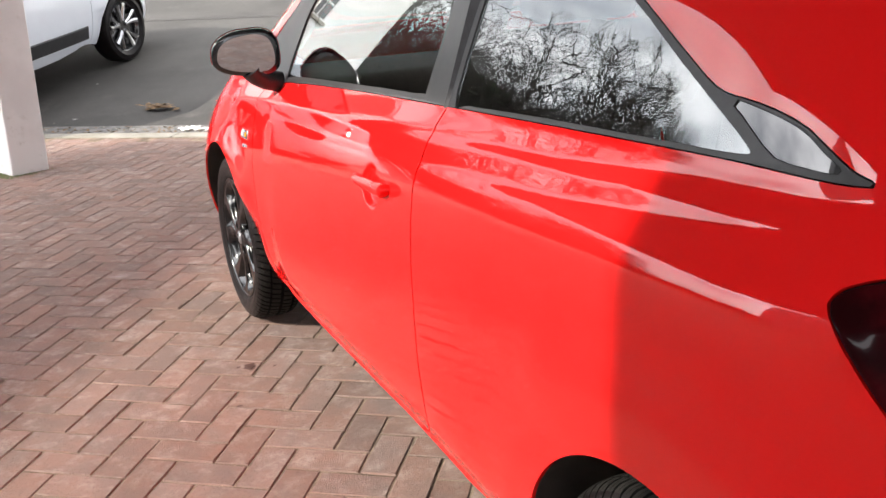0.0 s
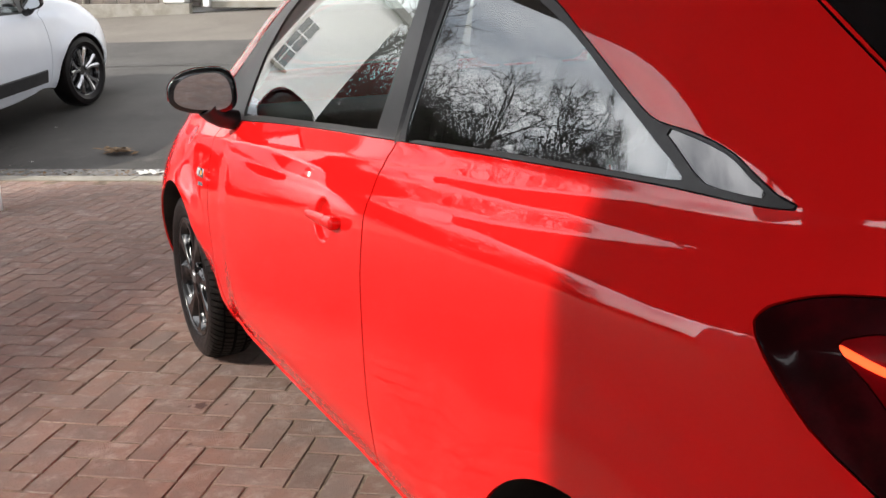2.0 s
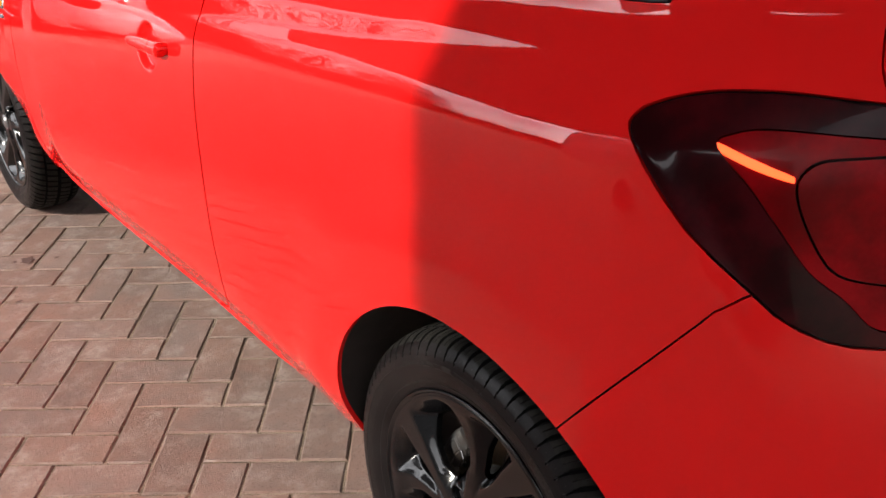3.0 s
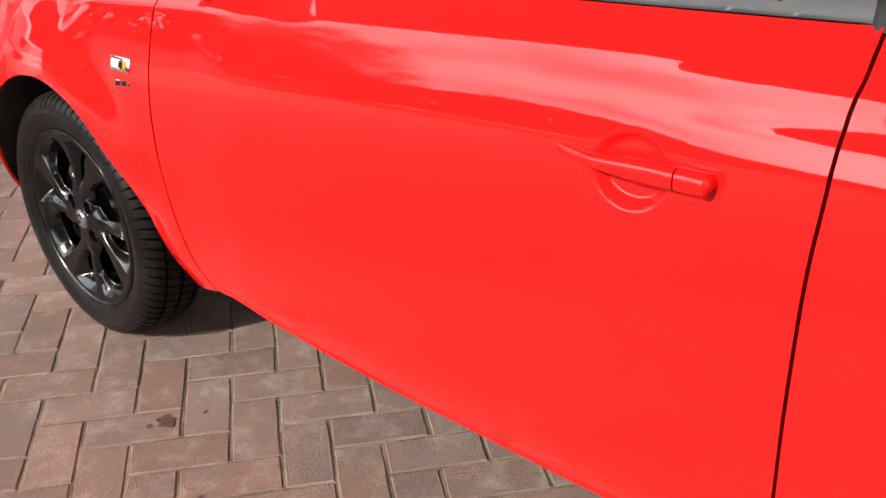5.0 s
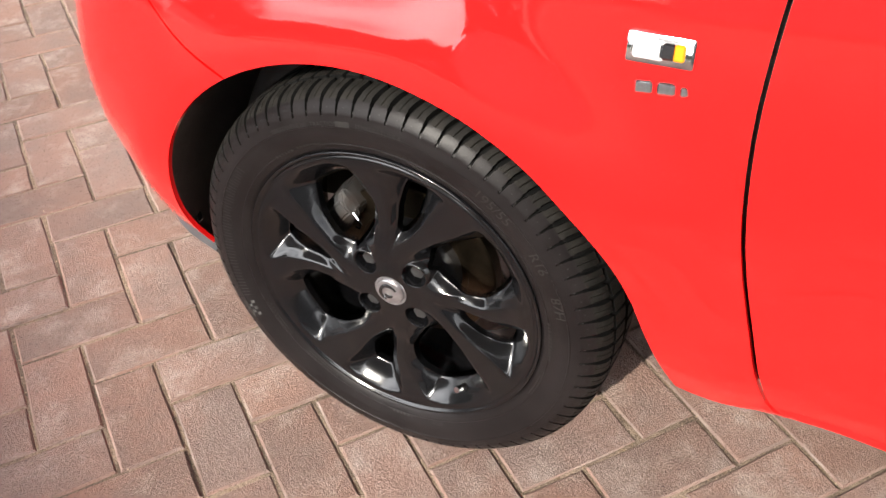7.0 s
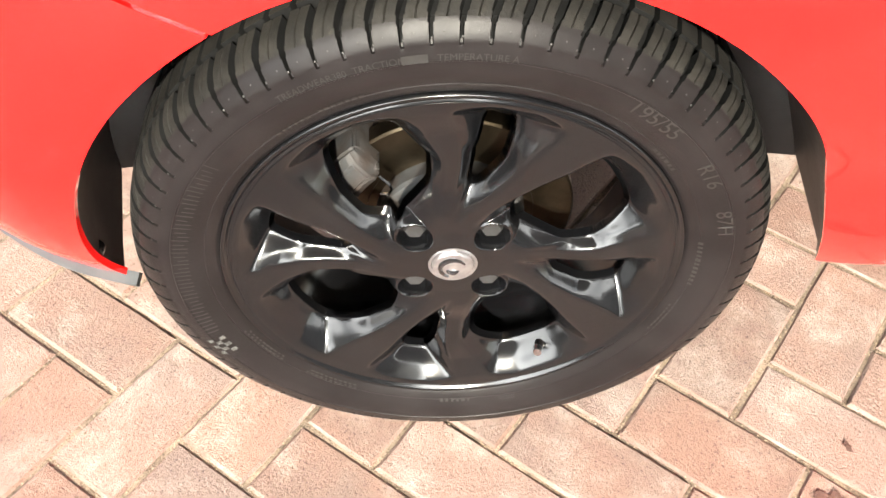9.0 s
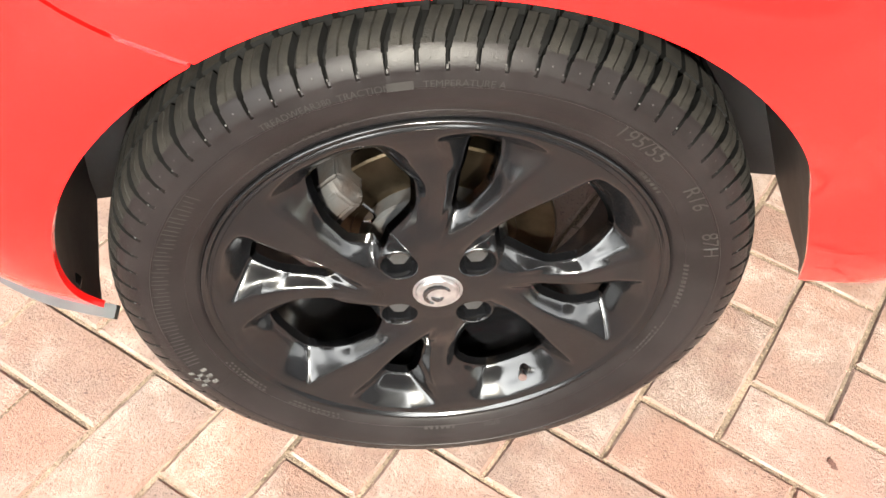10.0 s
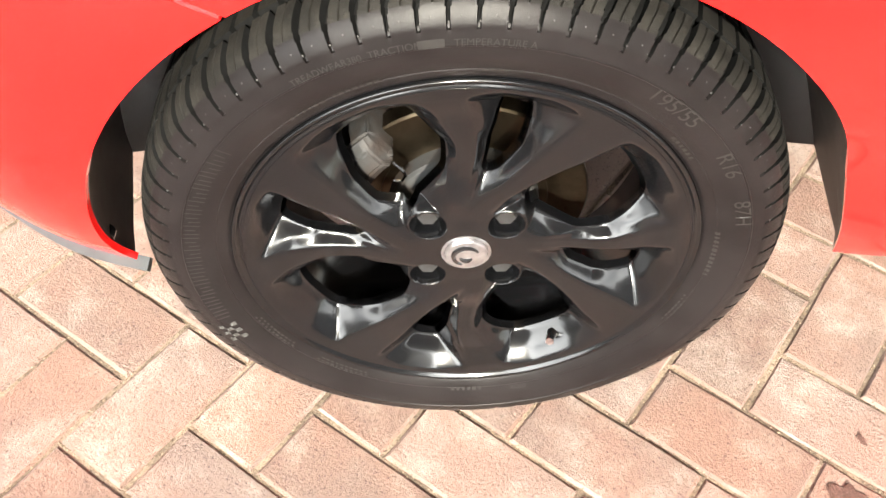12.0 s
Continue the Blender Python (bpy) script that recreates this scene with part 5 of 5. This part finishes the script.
def scrap(name, label, u, v, size, mat, n, seed, flat=.25):
    """A small crumpled heap lying on the ground."""
    r = random.Random(seed)
    vs, fs = [], []
    for k in range(n):
        c = SITE @ Vector((u + r.gauss(0, size * .45), v + r.gauss(0, size * .16), road_z(v) + .012 + r.random() * size * flat))
        a, s = r.uniform(0, math.tau), size * r.uniform(.12, .35)
        p, q = Vector((math.cos(a), math.sin(a), r.uniform(-.3, .3))) * s, Vector((-math.sin(a), math.cos(a), r.uniform(-.3, .3))) * s * .5
        b = len(vs)
        vs += [c + p, c + q, c - p, c - q, c + Vector((0, 0, s * .25))]
        fs += [(b, b + 1, b + 4), (b + 1, b + 2, b + 4), (b + 2, b + 3, b + 4), (b + 3, b, b + 4)]
    return tagged(hang(name, mesh_of(name, vs, fs, mat, smooth=False)), label, "litter")


scrap("leaf_clump", "clump of wet brown leaves on the road", -3.30, 3.85, .16, LEAF, 40, 2)
scrap("paper_scrap", "flattened white paper scrap in the gutter", -2.72, 3.30, .20, PAPER, 16, 3, .05)
for k, (u, v) in enumerate(((-4.55, 3.9), (-3.95, 3.62), (-4.75, 3.35), (-5.2, 3.5), (-4.3, 4.6))):
    scrap("paper_chip", "tiny white scrap on the asphalt", u, v, .03, PAPER, 5, 20 + k, .1)

# ---- white steel post ----
POST = Matrix.Translation((-1.45, 3.41, 0)) @ pose(0, 0, 0, 0, 1.2, 22.6)
bm = bmesh.new()
box(bm, 0, 0, 1.90, .245, .245, 3.8, .014, 3, POST)
post = tagged(new("canopy_post"), "square white painted steel post with mossy foot", "post")
part("shaft", bm, PAINTED_STEEL, post)
verts, faces = [], []
for k in range(420):
    a = rnd.uniform(0, math.tau)
    d = .125 / max(abs(math.cos(a)), abs(math.sin(a))) + abs(rnd.gauss(0, .035))
    c, s = POST @ Vector((d * math.cos(a), d * math.sin(a), .004)), rnd.uniform(.006, .018)
    b = len(verts)
    verts += [c + Vector((math.cos(q) * s, math.sin(q) * s, -.004)) for q in (0, 1.3, 2.5, 3.8, 5)] + [c + Vector((0, 0, s * .45))]
    faces += [(b + i, b + (i + 1) % 5, b + 5) for i in range(5)]
tagged(hang("moss", mesh_of("moss", verts, faces, MOSS)), "green moss round the post's foot", "moss", kind="stuff")
# canopy carried by the post, unseen; outline set by where its shade falls
bm = bmesh.new()
low = [bm.verts.new(SITE @ Vector((u, v, 3.8))) for u, v in ((8.25, 2.25), (-5.15, 2.25), (-5.15, -2.147), (-1.77, -6.6), (8.25, -6.6))]
top = [bm.verts.new(p.co + Vector((0, 0, .3))) for p in low]
bm.faces.new(low)
bm.faces.new(top)
for k in range(5):
    bm.faces.new((low[k], low[(k + 1) % 5], top[(k + 1) % 5], top[k]))
bmesh.ops.recalc_face_normals(bm, faces=bm.faces)
bmesh.ops.bevel(bm, geom=bm.edges[:], offset=.015, segments=2, affect="EDGES")
canopy = tagged(part("canopy", bm, CANOPY, None, "", smooth=False), "unseen flat grey canopy roof, shaped to shade the car", "canopy", kind="structure")
for k in range(6):
    bm = bmesh.new()
    box(bm, -1.2 + k * 1.75, -2.175, 3.77, .10, 8.6, .06, .006, 1, SITE)
    part("canopy_beam", bm, DARK_WALL, canopy)

# ---- unseen block added by the forecourt; its near corner shades the car's back ----
SHOW = Matrix.Translation((-6.85, -2.26, 0)) @ pose(0, 0, 0, 0, 0, -90)      # x back along the front, y out of it
show = tagged(new("showroom"), "unseen dark clad block with tall glazing, added to shade the car's rear", "building", kind="structure")
bm = bmesh.new()
box(bm, 4.5, -3, 2.14, 9, 5.9, 5.0, .02, 1, SHOW)
part("wall", bm, DARK_WALL, show, "dark cladding")
bm = bmesh.new()
box(bm, 4.5, -3, 4.74, 9.1, 6.0, .20, .02, 1, SHOW)
part("roof", bm, CANOPY, show)
for k in range(4):
    bm = bmesh.new()
    box(bm, 1.6 + k * 2.1, -.02, 1.75, 1.95, .08, 2.9, .01, 1, SHOW)
    win = part("window", bm, DARK_GLASS, show, smooth=False)
    bm = bmesh.new()
    for dx in (-1.0, 1.0):
        box(bm, 1.6 + k * 2.1 + dx, .0, 1.75, .07, .10, 3.0, .008, 1, SHOW)
    for z in (.27, 3.23):
        box(bm, 1.6 + k * 2.1, .0, z, 1.95, .10, .07, .008, 1, SHOW)
    part("frame", bm, BLACK_TRIM, win)

# ---- unseen tall block added towards the sun; its roof edge shades the outer forecourt ----
tower = tagged(new("office_block"), "unseen tall plain block, added to cast shade over the forecourt", "building", kind="structure")
bm = bmesh.new()
box(bm, -18.3, -12.2, 5.65, 1.8, 7.0, 12.1, .02, 1, SITE)
# Kept pale to soften its reflection in the rim.
part("wall", bm, PALE_WALL, tower, "pale grey cladding")
bm = bmesh.new()
box(bm, -18.3, -12.2, 11.85, 1.8, 7.0, .30, .02, 1, SITE)
part("roof", bm, CANOPY, tower)

# ---- white building across the road ----
HOUSE = Matrix.Translation((5.67, 11.56, 0)) @ pose(0, 0, 0, 0, 1.3, -25.6)      # x along the front, -y out of it
house = tagged(new("rendered_building"), "white rendered building with a brick plinth and garage", "building")


def block(name, mat, x0, x1, y0, y1, z0, z1, parent=house, label="", bevel=.006):
    bm = bmesh.new()
    box(bm, (x0 + x1) / 2, (y0 + y1) / 2, (z0 + z1) / 2, x1 - x0, y1 - y0, z1 - z0, bevel, 1, HOUSE)
    return part(name, bm, mat, parent, label, smooth=False)


block("wall", RENDER_WHITE, -13.5, -6.10, .0, .35, .3, 6.3, label="white render")
block("wall", RENDER_WHITE, -6.10, -4.20, .0, .35, 1.74, 6.3)
block("wall", RENDER_WHITE, -4.20, -3.86, -.06, .35, 1.17, 6.3, label="white pier")
block("wall", RENDER_WHITE, -3.86, -3.56, .22, .5, 1.76, 6.3)
block("wall", RENDER_WHITE, -3.56, -.6, .02, .35, 3.55, 6.3)
block("wall", RENDER_WHITE, -.6, 9.0, .0, .35, .3, 6.3)
block("wall", RENDER_WHITE, -13.5, 9.0, .36, 7.5, .3, 6.25)
block("drip_ledge", RENDER_WHITE, -6.14, -4.18, -.05, .02, 1.72, 1.765)
block("roof", DARK_WALL, -13.7, 9.2, -.15, 7.7, 6.3, 6.5, label="dark roof edge")
block("plinth_kerb", CONCRETE, -6.9, -3.75, -.22, .02, .75, 1.155, label="rough concrete plinth")
pad = block("brick_panel", MORTAR, -6.09, -4.21, .035, .2, 1.15, 1.74, label="grey-brown brick panel with pale joints")
small = block("brick_panel", MORTAR, -3.85, -3.57, .30, .45, 1.10, 1.78)
brick_me = bpy.data.meshes.new("brick")
bm = bmesh.new()
box(bm, 0, 0, 0, .213, .06, .063, .004, 1)
bm.to_mesh(brick_me)
bm.free()
brick_me.materials.append(WALL_BRICK)
for row in range(8):
    for k in range(9):
        x = -6.09 + .11 + k * .225 - (.1125 if row % 2 else 0)
        if x < -6.02 or x > -4.28:
            continue
        hang("brick", brick_me, pad, m=HOUSE @ Matrix.Translation((x, .03, 1.19 + row * .0745)))
for row in range(9):
    for k in range(2):
        hang("brick", brick_me, small, m=HOUSE @ Matrix.Translation((-3.74 + k * .2 - (.05 if row % 2 else 0) * k, .292, 1.14 + row * .0745)) @ Matrix.Diagonal((.62, 1, 1, 1)))
bm = bmesh.new()
tube(bm, [HOUSE @ Vector(p) for p in ((-5.50, -.04, 1.16), (-5.50, -.04, 1.70))], .022, 10)
tube(bm, [HOUSE @ Vector(p) for p in ((-5.50, -.04, 1.655), (-5.50, -.04, 1.70))], .036, 10)
part("waste_pipe", bm, CONCRETE, house, "short pale pipe on the plinth")
bm = bmesh.new()
tube(bm, [HOUSE @ Vector(p) for p in ((-7.25, -.06, .9), (-7.25, -.06, 6.2))], .045, 10)
part("downpipe", bm, PAINTED_STEEL, house, "white downpipe")
block("door_post", PAINTED_STEEL, -3.57, -3.47, -.02, .3, 1.1, 3.55)
gar = block("garage_door", PAINTED_STEEL, -3.45, -.62, .16, .22, 1.17, 3.5, label="white sectional garage door, closed")
for k in range(5):
    block("panel", PAINTED_STEEL, -3.44, -.63, .125, .165, 1.185 + k * .463, 1.185 + k * .463 + .455, gar, bevel=.010)
block("vent", PIANO, -3.02, -2.76, .105, .13, 1.33, 1.49, gar, "dark letter slot vent", .004)
block("slot_frame", STEEL, -3.04, -2.74, .112, .128, 1.31, 1.51, gar)
block("threshold", CONCRETE, -3.46, -.62, .10, .25, 1.08, 1.185)
for x in (-9.0, -11.6):     # upper windows with bars
    win = block("window", DARK_GLASS, x, x + 1.2, -.012, .05, 3.4, 4.7, label="small-paned window")
    for k in range(5):
        block("glazing_bar", PAINTED_STEEL, x - .02 + k * .3, x + .02 + k * .3, -.03, .0, 3.4, 4.7, win, bevel=.003)
    for z in (3.4, 3.85, 4.28, 4.7):
        block("glazing_bar", PAINTED_STEEL, x - .02, x + 1.22, -.034, -.004, z - .02, z + .02, win, bevel=.003)
    block("sill", CONCRETE, x - .08, x + 1.28, -.09, .0, 3.28, 3.37, win)


# ---- white car across the road ----
def plain_wheel(car, m):
    wheel_bm = bmesh.new()
    lathe(wheel_bm, [(.205, .06), (.215, .075), (.222, .078), (.222, .06), (.19, -.06), (.19, -.02), (.195, .04)], 40, closed=True)
    lathe(wheel_bm, [(.0001, .052), (.05, .052), (.055, .03), (.19, .028), (.19, .015), (.0001, .015)], 40)
    bmesh.ops.transform(wheel_bm, matrix=Matrix.Diagonal((-1, 1, 1, 1)), verts=wheel_bm.verts)
    bmesh.ops.recalc_face_normals(wheel_bm, faces=wheel_bm.faces)
    wheel = part("wheel", wheel_bm, PIANO, car, "black and silver five-spoke wheel", m=m)
    bm = bmesh.new()
    lathe(bm, [(.214, .07), (.225, .092), (.26, .102), (.30, .09), (.314, .07), (.318, 0), (.314, -.07), (.30, -.09), (.26, -.10), (.214, -.07)], 64, closed=True)
    part("tyre", bm, RUBBER, wheel)
    for k in range(5):
        for side_ in (-1, 1):
            bm = bmesh.new()
            a = 90 + 72 * k
            pts = [polar(.05, a + side_ * 7, .056), polar(.12, a + side_ * 9, .064), polar(.207, a + side_ * 14, .072)]
            tube(bm, pts, [.014, .017, .024], 6)
            part("spoke", bm, CHROME, wheel)


white_car = make_car("white_hatchback", "white hatchback parked across the asphalt road", WHITE_PAINT, .026, near=False)
for y in (0.0, -2.51):
    plain_wheel(white_car, pose(-.7425, y, .318))
    plain_wheel(white_car, pose(.7425, y, .318, 0, 0, 180))
for sx in (1, -1):                 # dark lower door strip with a bright edge
    bm = bmesh.new()
    for y in np.linspace(-.55, -1.95, 20):
        for z, o in ((.33, .003), (.33, .012), (.43 + .03 * (y + .55) * -.3, .012), (.44 + .03 * (y + .55) * -.3, .003)):
            bm.verts.new((sx * (-skin_x(y, z) - o), y, z))
    bm.verts.ensure_lookup_table()
    for i in range(19):
        for k in range(3):
            bm.faces.new([bm.verts[q] for q in (i * 4 + k, i * 4 + k + 1, i * 4 + k + 5, i * 4 + k + 4)])
    bmesh.ops.recalc_face_normals(bm, faces=bm.faces)
    part("door_strip", bm, BLACK_TRIM, white_car, "dark grey door strip")
h = Vector((.669, .743, 0))
fwd = Vector((h.x, h.y, .125 * h.dot(V))).normalized()
rgt = Vector((h.y, -h.x, .125 * Vector((h.y, -h.x, 0)).dot(V))).normalized()
upw = rgt.cross(fwd).normalized()
rgt = fwd.cross(upw)
contact = Vector((-.25, 7.02, road_z(5.44)))
origin = contact - rgt * .84
white_car.matrix_basis = Matrix(((rgt.x, fwd.x, upw.x, origin.x), (rgt.y, fwd.y, upw.y, origin.y), (rgt.z, fwd.z, upw.z, origin.z), (0, 0, 0, 1))) @ Matrix.Diagonal((1.08, 1.08, 1.08, 1))


# ---- bare trees ----
def bare_tree(seed, height):
    """Trunk, limbs and a crown of fine twigs without leaves."""
    r = random.Random(seed)
    limbs, twigs = bmesh.new(), ([], [])

    def grow(p, d, length, rad, level):
        pts, radii = [p], [rad]
        n = 4 if level < 3 else 3
        for i in range(n):
            d = (d + Vector((r.gauss(0, .16), r.gauss(0, .16), r.gauss(.05, .10)))).normalized()
            p = p + d * length / n
            pts.append(p)
            radii.append(rad * (1 - .5 * (i + 1) / n))
        if level < 3:
            tube(limbs, pts, radii, 7 if level < 2 else 5, False)
        else:
            vs, fs = twigs
            for a, b_, ra, rb in zip(pts, pts[1:], radii, radii[1:]):
                b = len(vs)
                e = (b_ - a).orthogonal().normalized()
                g = (b_ - a).normalized().cross(e)
                for c, q in ((a, ra), (b_, rb)):
                    vs += [c + e * q, c - e * q * .5 + g * q * .87, c - e * q * .5 - g * q * .87]
                fs += [(b + i, b + (i + 1) % 3, b + 3 + (i + 1) % 3, b + 3 + i) for i in range(3)]
        if level >= 5:
            return
        for k in range((7, 6, 5, 4, 3)[level]):
            t = r.uniform(.35 if level else .30, 1.0)
            i = min(int(t * n), n - 1)
            q = pts[i].lerp(pts[i + 1], t * n - i)
            side_ = d.orthogonal()
            side_.rotate(Matrix.Rotation(r.uniform(0, math.tau), 3, d))
            nd = (d * r.uniform(.5, .9) + side_ * r.uniform(.5, .9) + Vector((0, 0, .15))).normalized()
            grow(q, nd, length * r.uniform(.50, .72), max(radii[i] * .55, .011), level + 1)
    grow(Vector((0, 0, -.3)), Vector((0, 0, 1)), height * .42, height * .022, 0)
    tree = tagged(new("bare_tree"), "leafless winter tree with a fine twig crown", "tree", "bare trees beyond the road")
    part("trunk", limbs, BARK, tree, "dark trunk and limbs")
    tagged(hang("crown", mesh_of("crown", twigs[0], twigs[1], BARK), tree, "crown of fine bare twigs"), kind="stuff")
    return tree


tall, slight = bare_tree(3, 11.2), bare_tree(8, 9.8)
tall.matrix_basis, slight.matrix_basis = pose(-13.5, 17.5, 0), pose(-11, 20, 0)
for k, (x, y, s) in enumerate(((-9.5, 24, 1.25), (-16, 24, 1.3), (-14.5, 21, 1.1), (-17, 20.5, 1.0), (-16, 18.5, .9), (-12.5, 22, 1.1), (-9, 20, .95), (-10.5, 18, .85), (-15.5, 22, 1.1), (-13, 29, 1.3), (-17, 28, 1.3))):
    copy_thing((tall, slight)[k % 2], pose(x, y, 0, 0, 0, 70 * k) @ Matrix.Diagonal((s, s, s, 1)))
verts, faces = [], []
for k in range(40000):              # tall evergreen hedge added under the trees, sized for dark reflections in the paint
    a = radians(rnd.uniform(104, 225))
    d = 25 + rnd.gauss(0, 1.0)
    c = Vector((d * math.cos(a), d * math.sin(a), rnd.uniform(0, 1) ** .8 * (4.2 - 1.1 * float(smooth(2.30, 2.40, a)) + .3 * math.sin(a * 23) + 1.7 * float(smooth(1.93, 2.0, a) * smooth(2.24, 2.17, a)))))
    e, g = Vector((rnd.gauss(0, 1), rnd.gauss(0, 1), rnd.gauss(0, 1))).normalized() * .20, Vector((rnd.gauss(0, 1), rnd.gauss(0, 1), rnd.gauss(0, 1))).normalized() * .12
    b = len(verts)
    verts += [c + e, c + g, c - e, c - g]
    faces += [(b, b + 1, b + 2, b + 3)]
tagged(hang("hedge", mesh_of("hedge", verts, faces, EVERGREEN, smooth=False)), "tall dense dark hedge along the far boundary, added for dark reflections", "hedge", kind="stuff")


# ---- paving blocks in herringbone bond ----
def block_mesh(name, seed, gap=.0046, drop=.045):
    """One clay block with worn, uneven arrises."""
    r = random.Random(seed)
    a, b = UNIT - gap / 2, UNIT / 2 - gap / 2
    walk_round = [(-1, -1), (-.4, -1), (.3, -1), (1, -1), (1, .1), (1, 1), (.4, 1), (-.3, 1), (-1, 1), (-1, -.1)]
    push = [r.uniform(-.0013, .0009) for k in walk_round]
    rings = []
    for inset, z in ((0, -drop), (0, -.0034), (.0036, 0)):
        pts = []
        for k, (sx, sy) in enumerate(walk_round):
            q = push[k] if z > -.03 else 0
            pts.append((sx * (a - inset) + (q if abs(sx) == 1 else 0) * sx + r.uniform(-.0006, .0006), sy * (b - inset) + (q if abs(sy) == 1 else 0) * sy + r.uniform(-.0006, .0006), z + (r.uniform(-.0009, .0004) if z > -.03 else 0)))
        rings.append(pts)
    verts = [p for q in rings for p in q]
    faces = [(k * 10 + i, k * 10 + (i + 1) % 10, k * 10 + 10 + (i + 1) % 10, k * 10 + 10 + i) for k in range(2) for i in range(10)]
    faces.append(tuple(range(20, 30)))
    return verts, faces


def plain_block(gap=.0046):
    """A block farther off: chamfered, with straight sides."""
    a, b = UNIT - gap / 2, UNIT / 2 - gap / 2
    verts = [(sx * (a - i), sy * (b - i), z) for i, z in ((0, -.02), (0, -.0034), (.0036, 0)) for sx, sy in ((-1, -1), (1, -1), (1, 1), (-1, 1))]
    return verts, [(k * 4 + i, k * 4 + (i + 1) % 4, k * 4 + 4 + (i + 1) % 4, k * 4 + 4 + i) for k in range(2) for i in range(4)] + [(8, 9, 10, 11)]


PLAIN = plain_block()
SHAPES = [block_mesh("brick", k) for k in range(8)]
MESHES = [mesh_of("brick", v, f, BRICK, sharp=30) for v, f in SHAPES]
rnd = random.Random(5)
near_count, joined_v, joined_f, grain_v, grain_f = 0, [], [], [], []
for i in range(-110, 130):
    for j in range(-85, 32):
        c = (i + j) % 4
        if c not in (1, 3):
            continue
        u, v, turn = (i + 1, j + .5, 0) if c == 1 else (i + .5, j + 1, 90)
        u, v = (u + U0) * UNIT, (v + V0) * UNIT
        if v > EDGE - (.10 if c == 3 else .05) or v < -7.2:
            continue
        p = SITE @ Vector((u, v, 0))
        if p.x < -7.5 or p.x > 4 or p.y < -6.5 or p.y > 8:
            continue
        fall = Matrix.Rotation(math.atan(.0265 if v < -.5 else .0067 if v < .4 else 0), 4, "X")
        m = SITE @ Matrix.Translation((u, v, ground_z(v) + rnd.gauss(0, .0006))) @ fall @ pose(0, 0, 0, rnd.gauss(0, .22), rnd.gauss(0, .22), turn + rnd.gauss(0, .5) + 180 * rnd.randrange(2))
        k = rnd.randrange(8)
        if -2.2 < p.x < -.35 and -1.9 < p.y < 1.6:          # loose sand along the joints, a little on the blocks
            for q in range(44):
                e, along = rnd.choice((-1, 1)), rnd.uniform(-1, 1)
                if q > 39:
                    c = m @ Vector((along * UNIT * .95, rnd.uniform(-.45, .45) * UNIT, .0004))
                elif rnd.random() < .66:
                    c = m @ Vector((along * UNIT, e * UNIT / 2 + rnd.gauss(0, .0018), rnd.uniform(-.0034, -.0014)))
                else:
                    c = m @ Vector((e * UNIT + rnd.gauss(0, .0018), along * UNIT / 2, rnd.uniform(-.0034, -.0014)))
                size, a = rnd.uniform(.0007, .0020), rnd.uniform(0, 6.28)
                b = len(grain_v)
                grain_v += [c + Vector((size * math.cos(a + d), size * math.sin(a + d), 0)) for d in (0, 2.1, 4.2)] + [c + Vector((0, 0, size * 1.2))]
                grain_f += [(b, b + 1, b + 3), (b + 1, b + 2, b + 3), (b + 2, b, b + 3)]
        if near_count < 300 and -1.75 < p.x < -.45 and -1.0 < p.y < 1.45:
            near_count += 1
            hang("brick", MESHES[k], bed, m=m)
            continue
        b = len(joined_v)
        vs, fs = SHAPES[k] if -2.4 < p.x < .2 and -2.4 < p.y < 2 else PLAIN
        joined_v += [m @ Vector(q) for q in vs]
        joined_f += [tuple(b + n for n in f) for f in fs]
tagged(hang("bricks", mesh_of("bricks", joined_v, joined_f, BRICK, sharp=30), bed), "red-brown clay paving blocks", kind="stuff")


tagged(hang("sand_grains", mesh_of("sand_grains", grain_v, grain_f, GRAIN)), "loose pale sand grains in the joints", "sand", kind="stuff")

# ---- dark drips on the blocks ----
def stain(x, y, size, seed):
    """A thin uneven film of oil soaked into a block."""
    r = random.Random(seed)
    n, a0 = 28, r.uniform(0, 6)
    verts = [(x, y, ground_at(x, y) + .0022)]
    for k in range(n):
        a = k / n * math.tau
        q = size * (.78 + .20 * math.sin(2 * a + a0) + .13 * math.sin(5 * a + 2 * a0) + r.uniform(-.06, .06))
        verts.append((x + q * math.cos(a), y + q * math.sin(a) * .8, ground_at(x + q * math.cos(a), y + q * math.sin(a) * .8) + .0022))
    me = mesh_of("oil_stain", verts, [(0, k + 1, (k + 1) % n + 1) for k in range(n)], STAIN)
    return tagged(hang("oil_stain", me), "dark oily drip soaked into a paving block", "stain", kind="stuff")


for k, (x, y, size) in enumerate(((-.924, -.450, .030), (-.848, -.488, .008), (-.958, -.438, .010), (-1.02, -.71, .009))):
    stain(x, y, size, k)
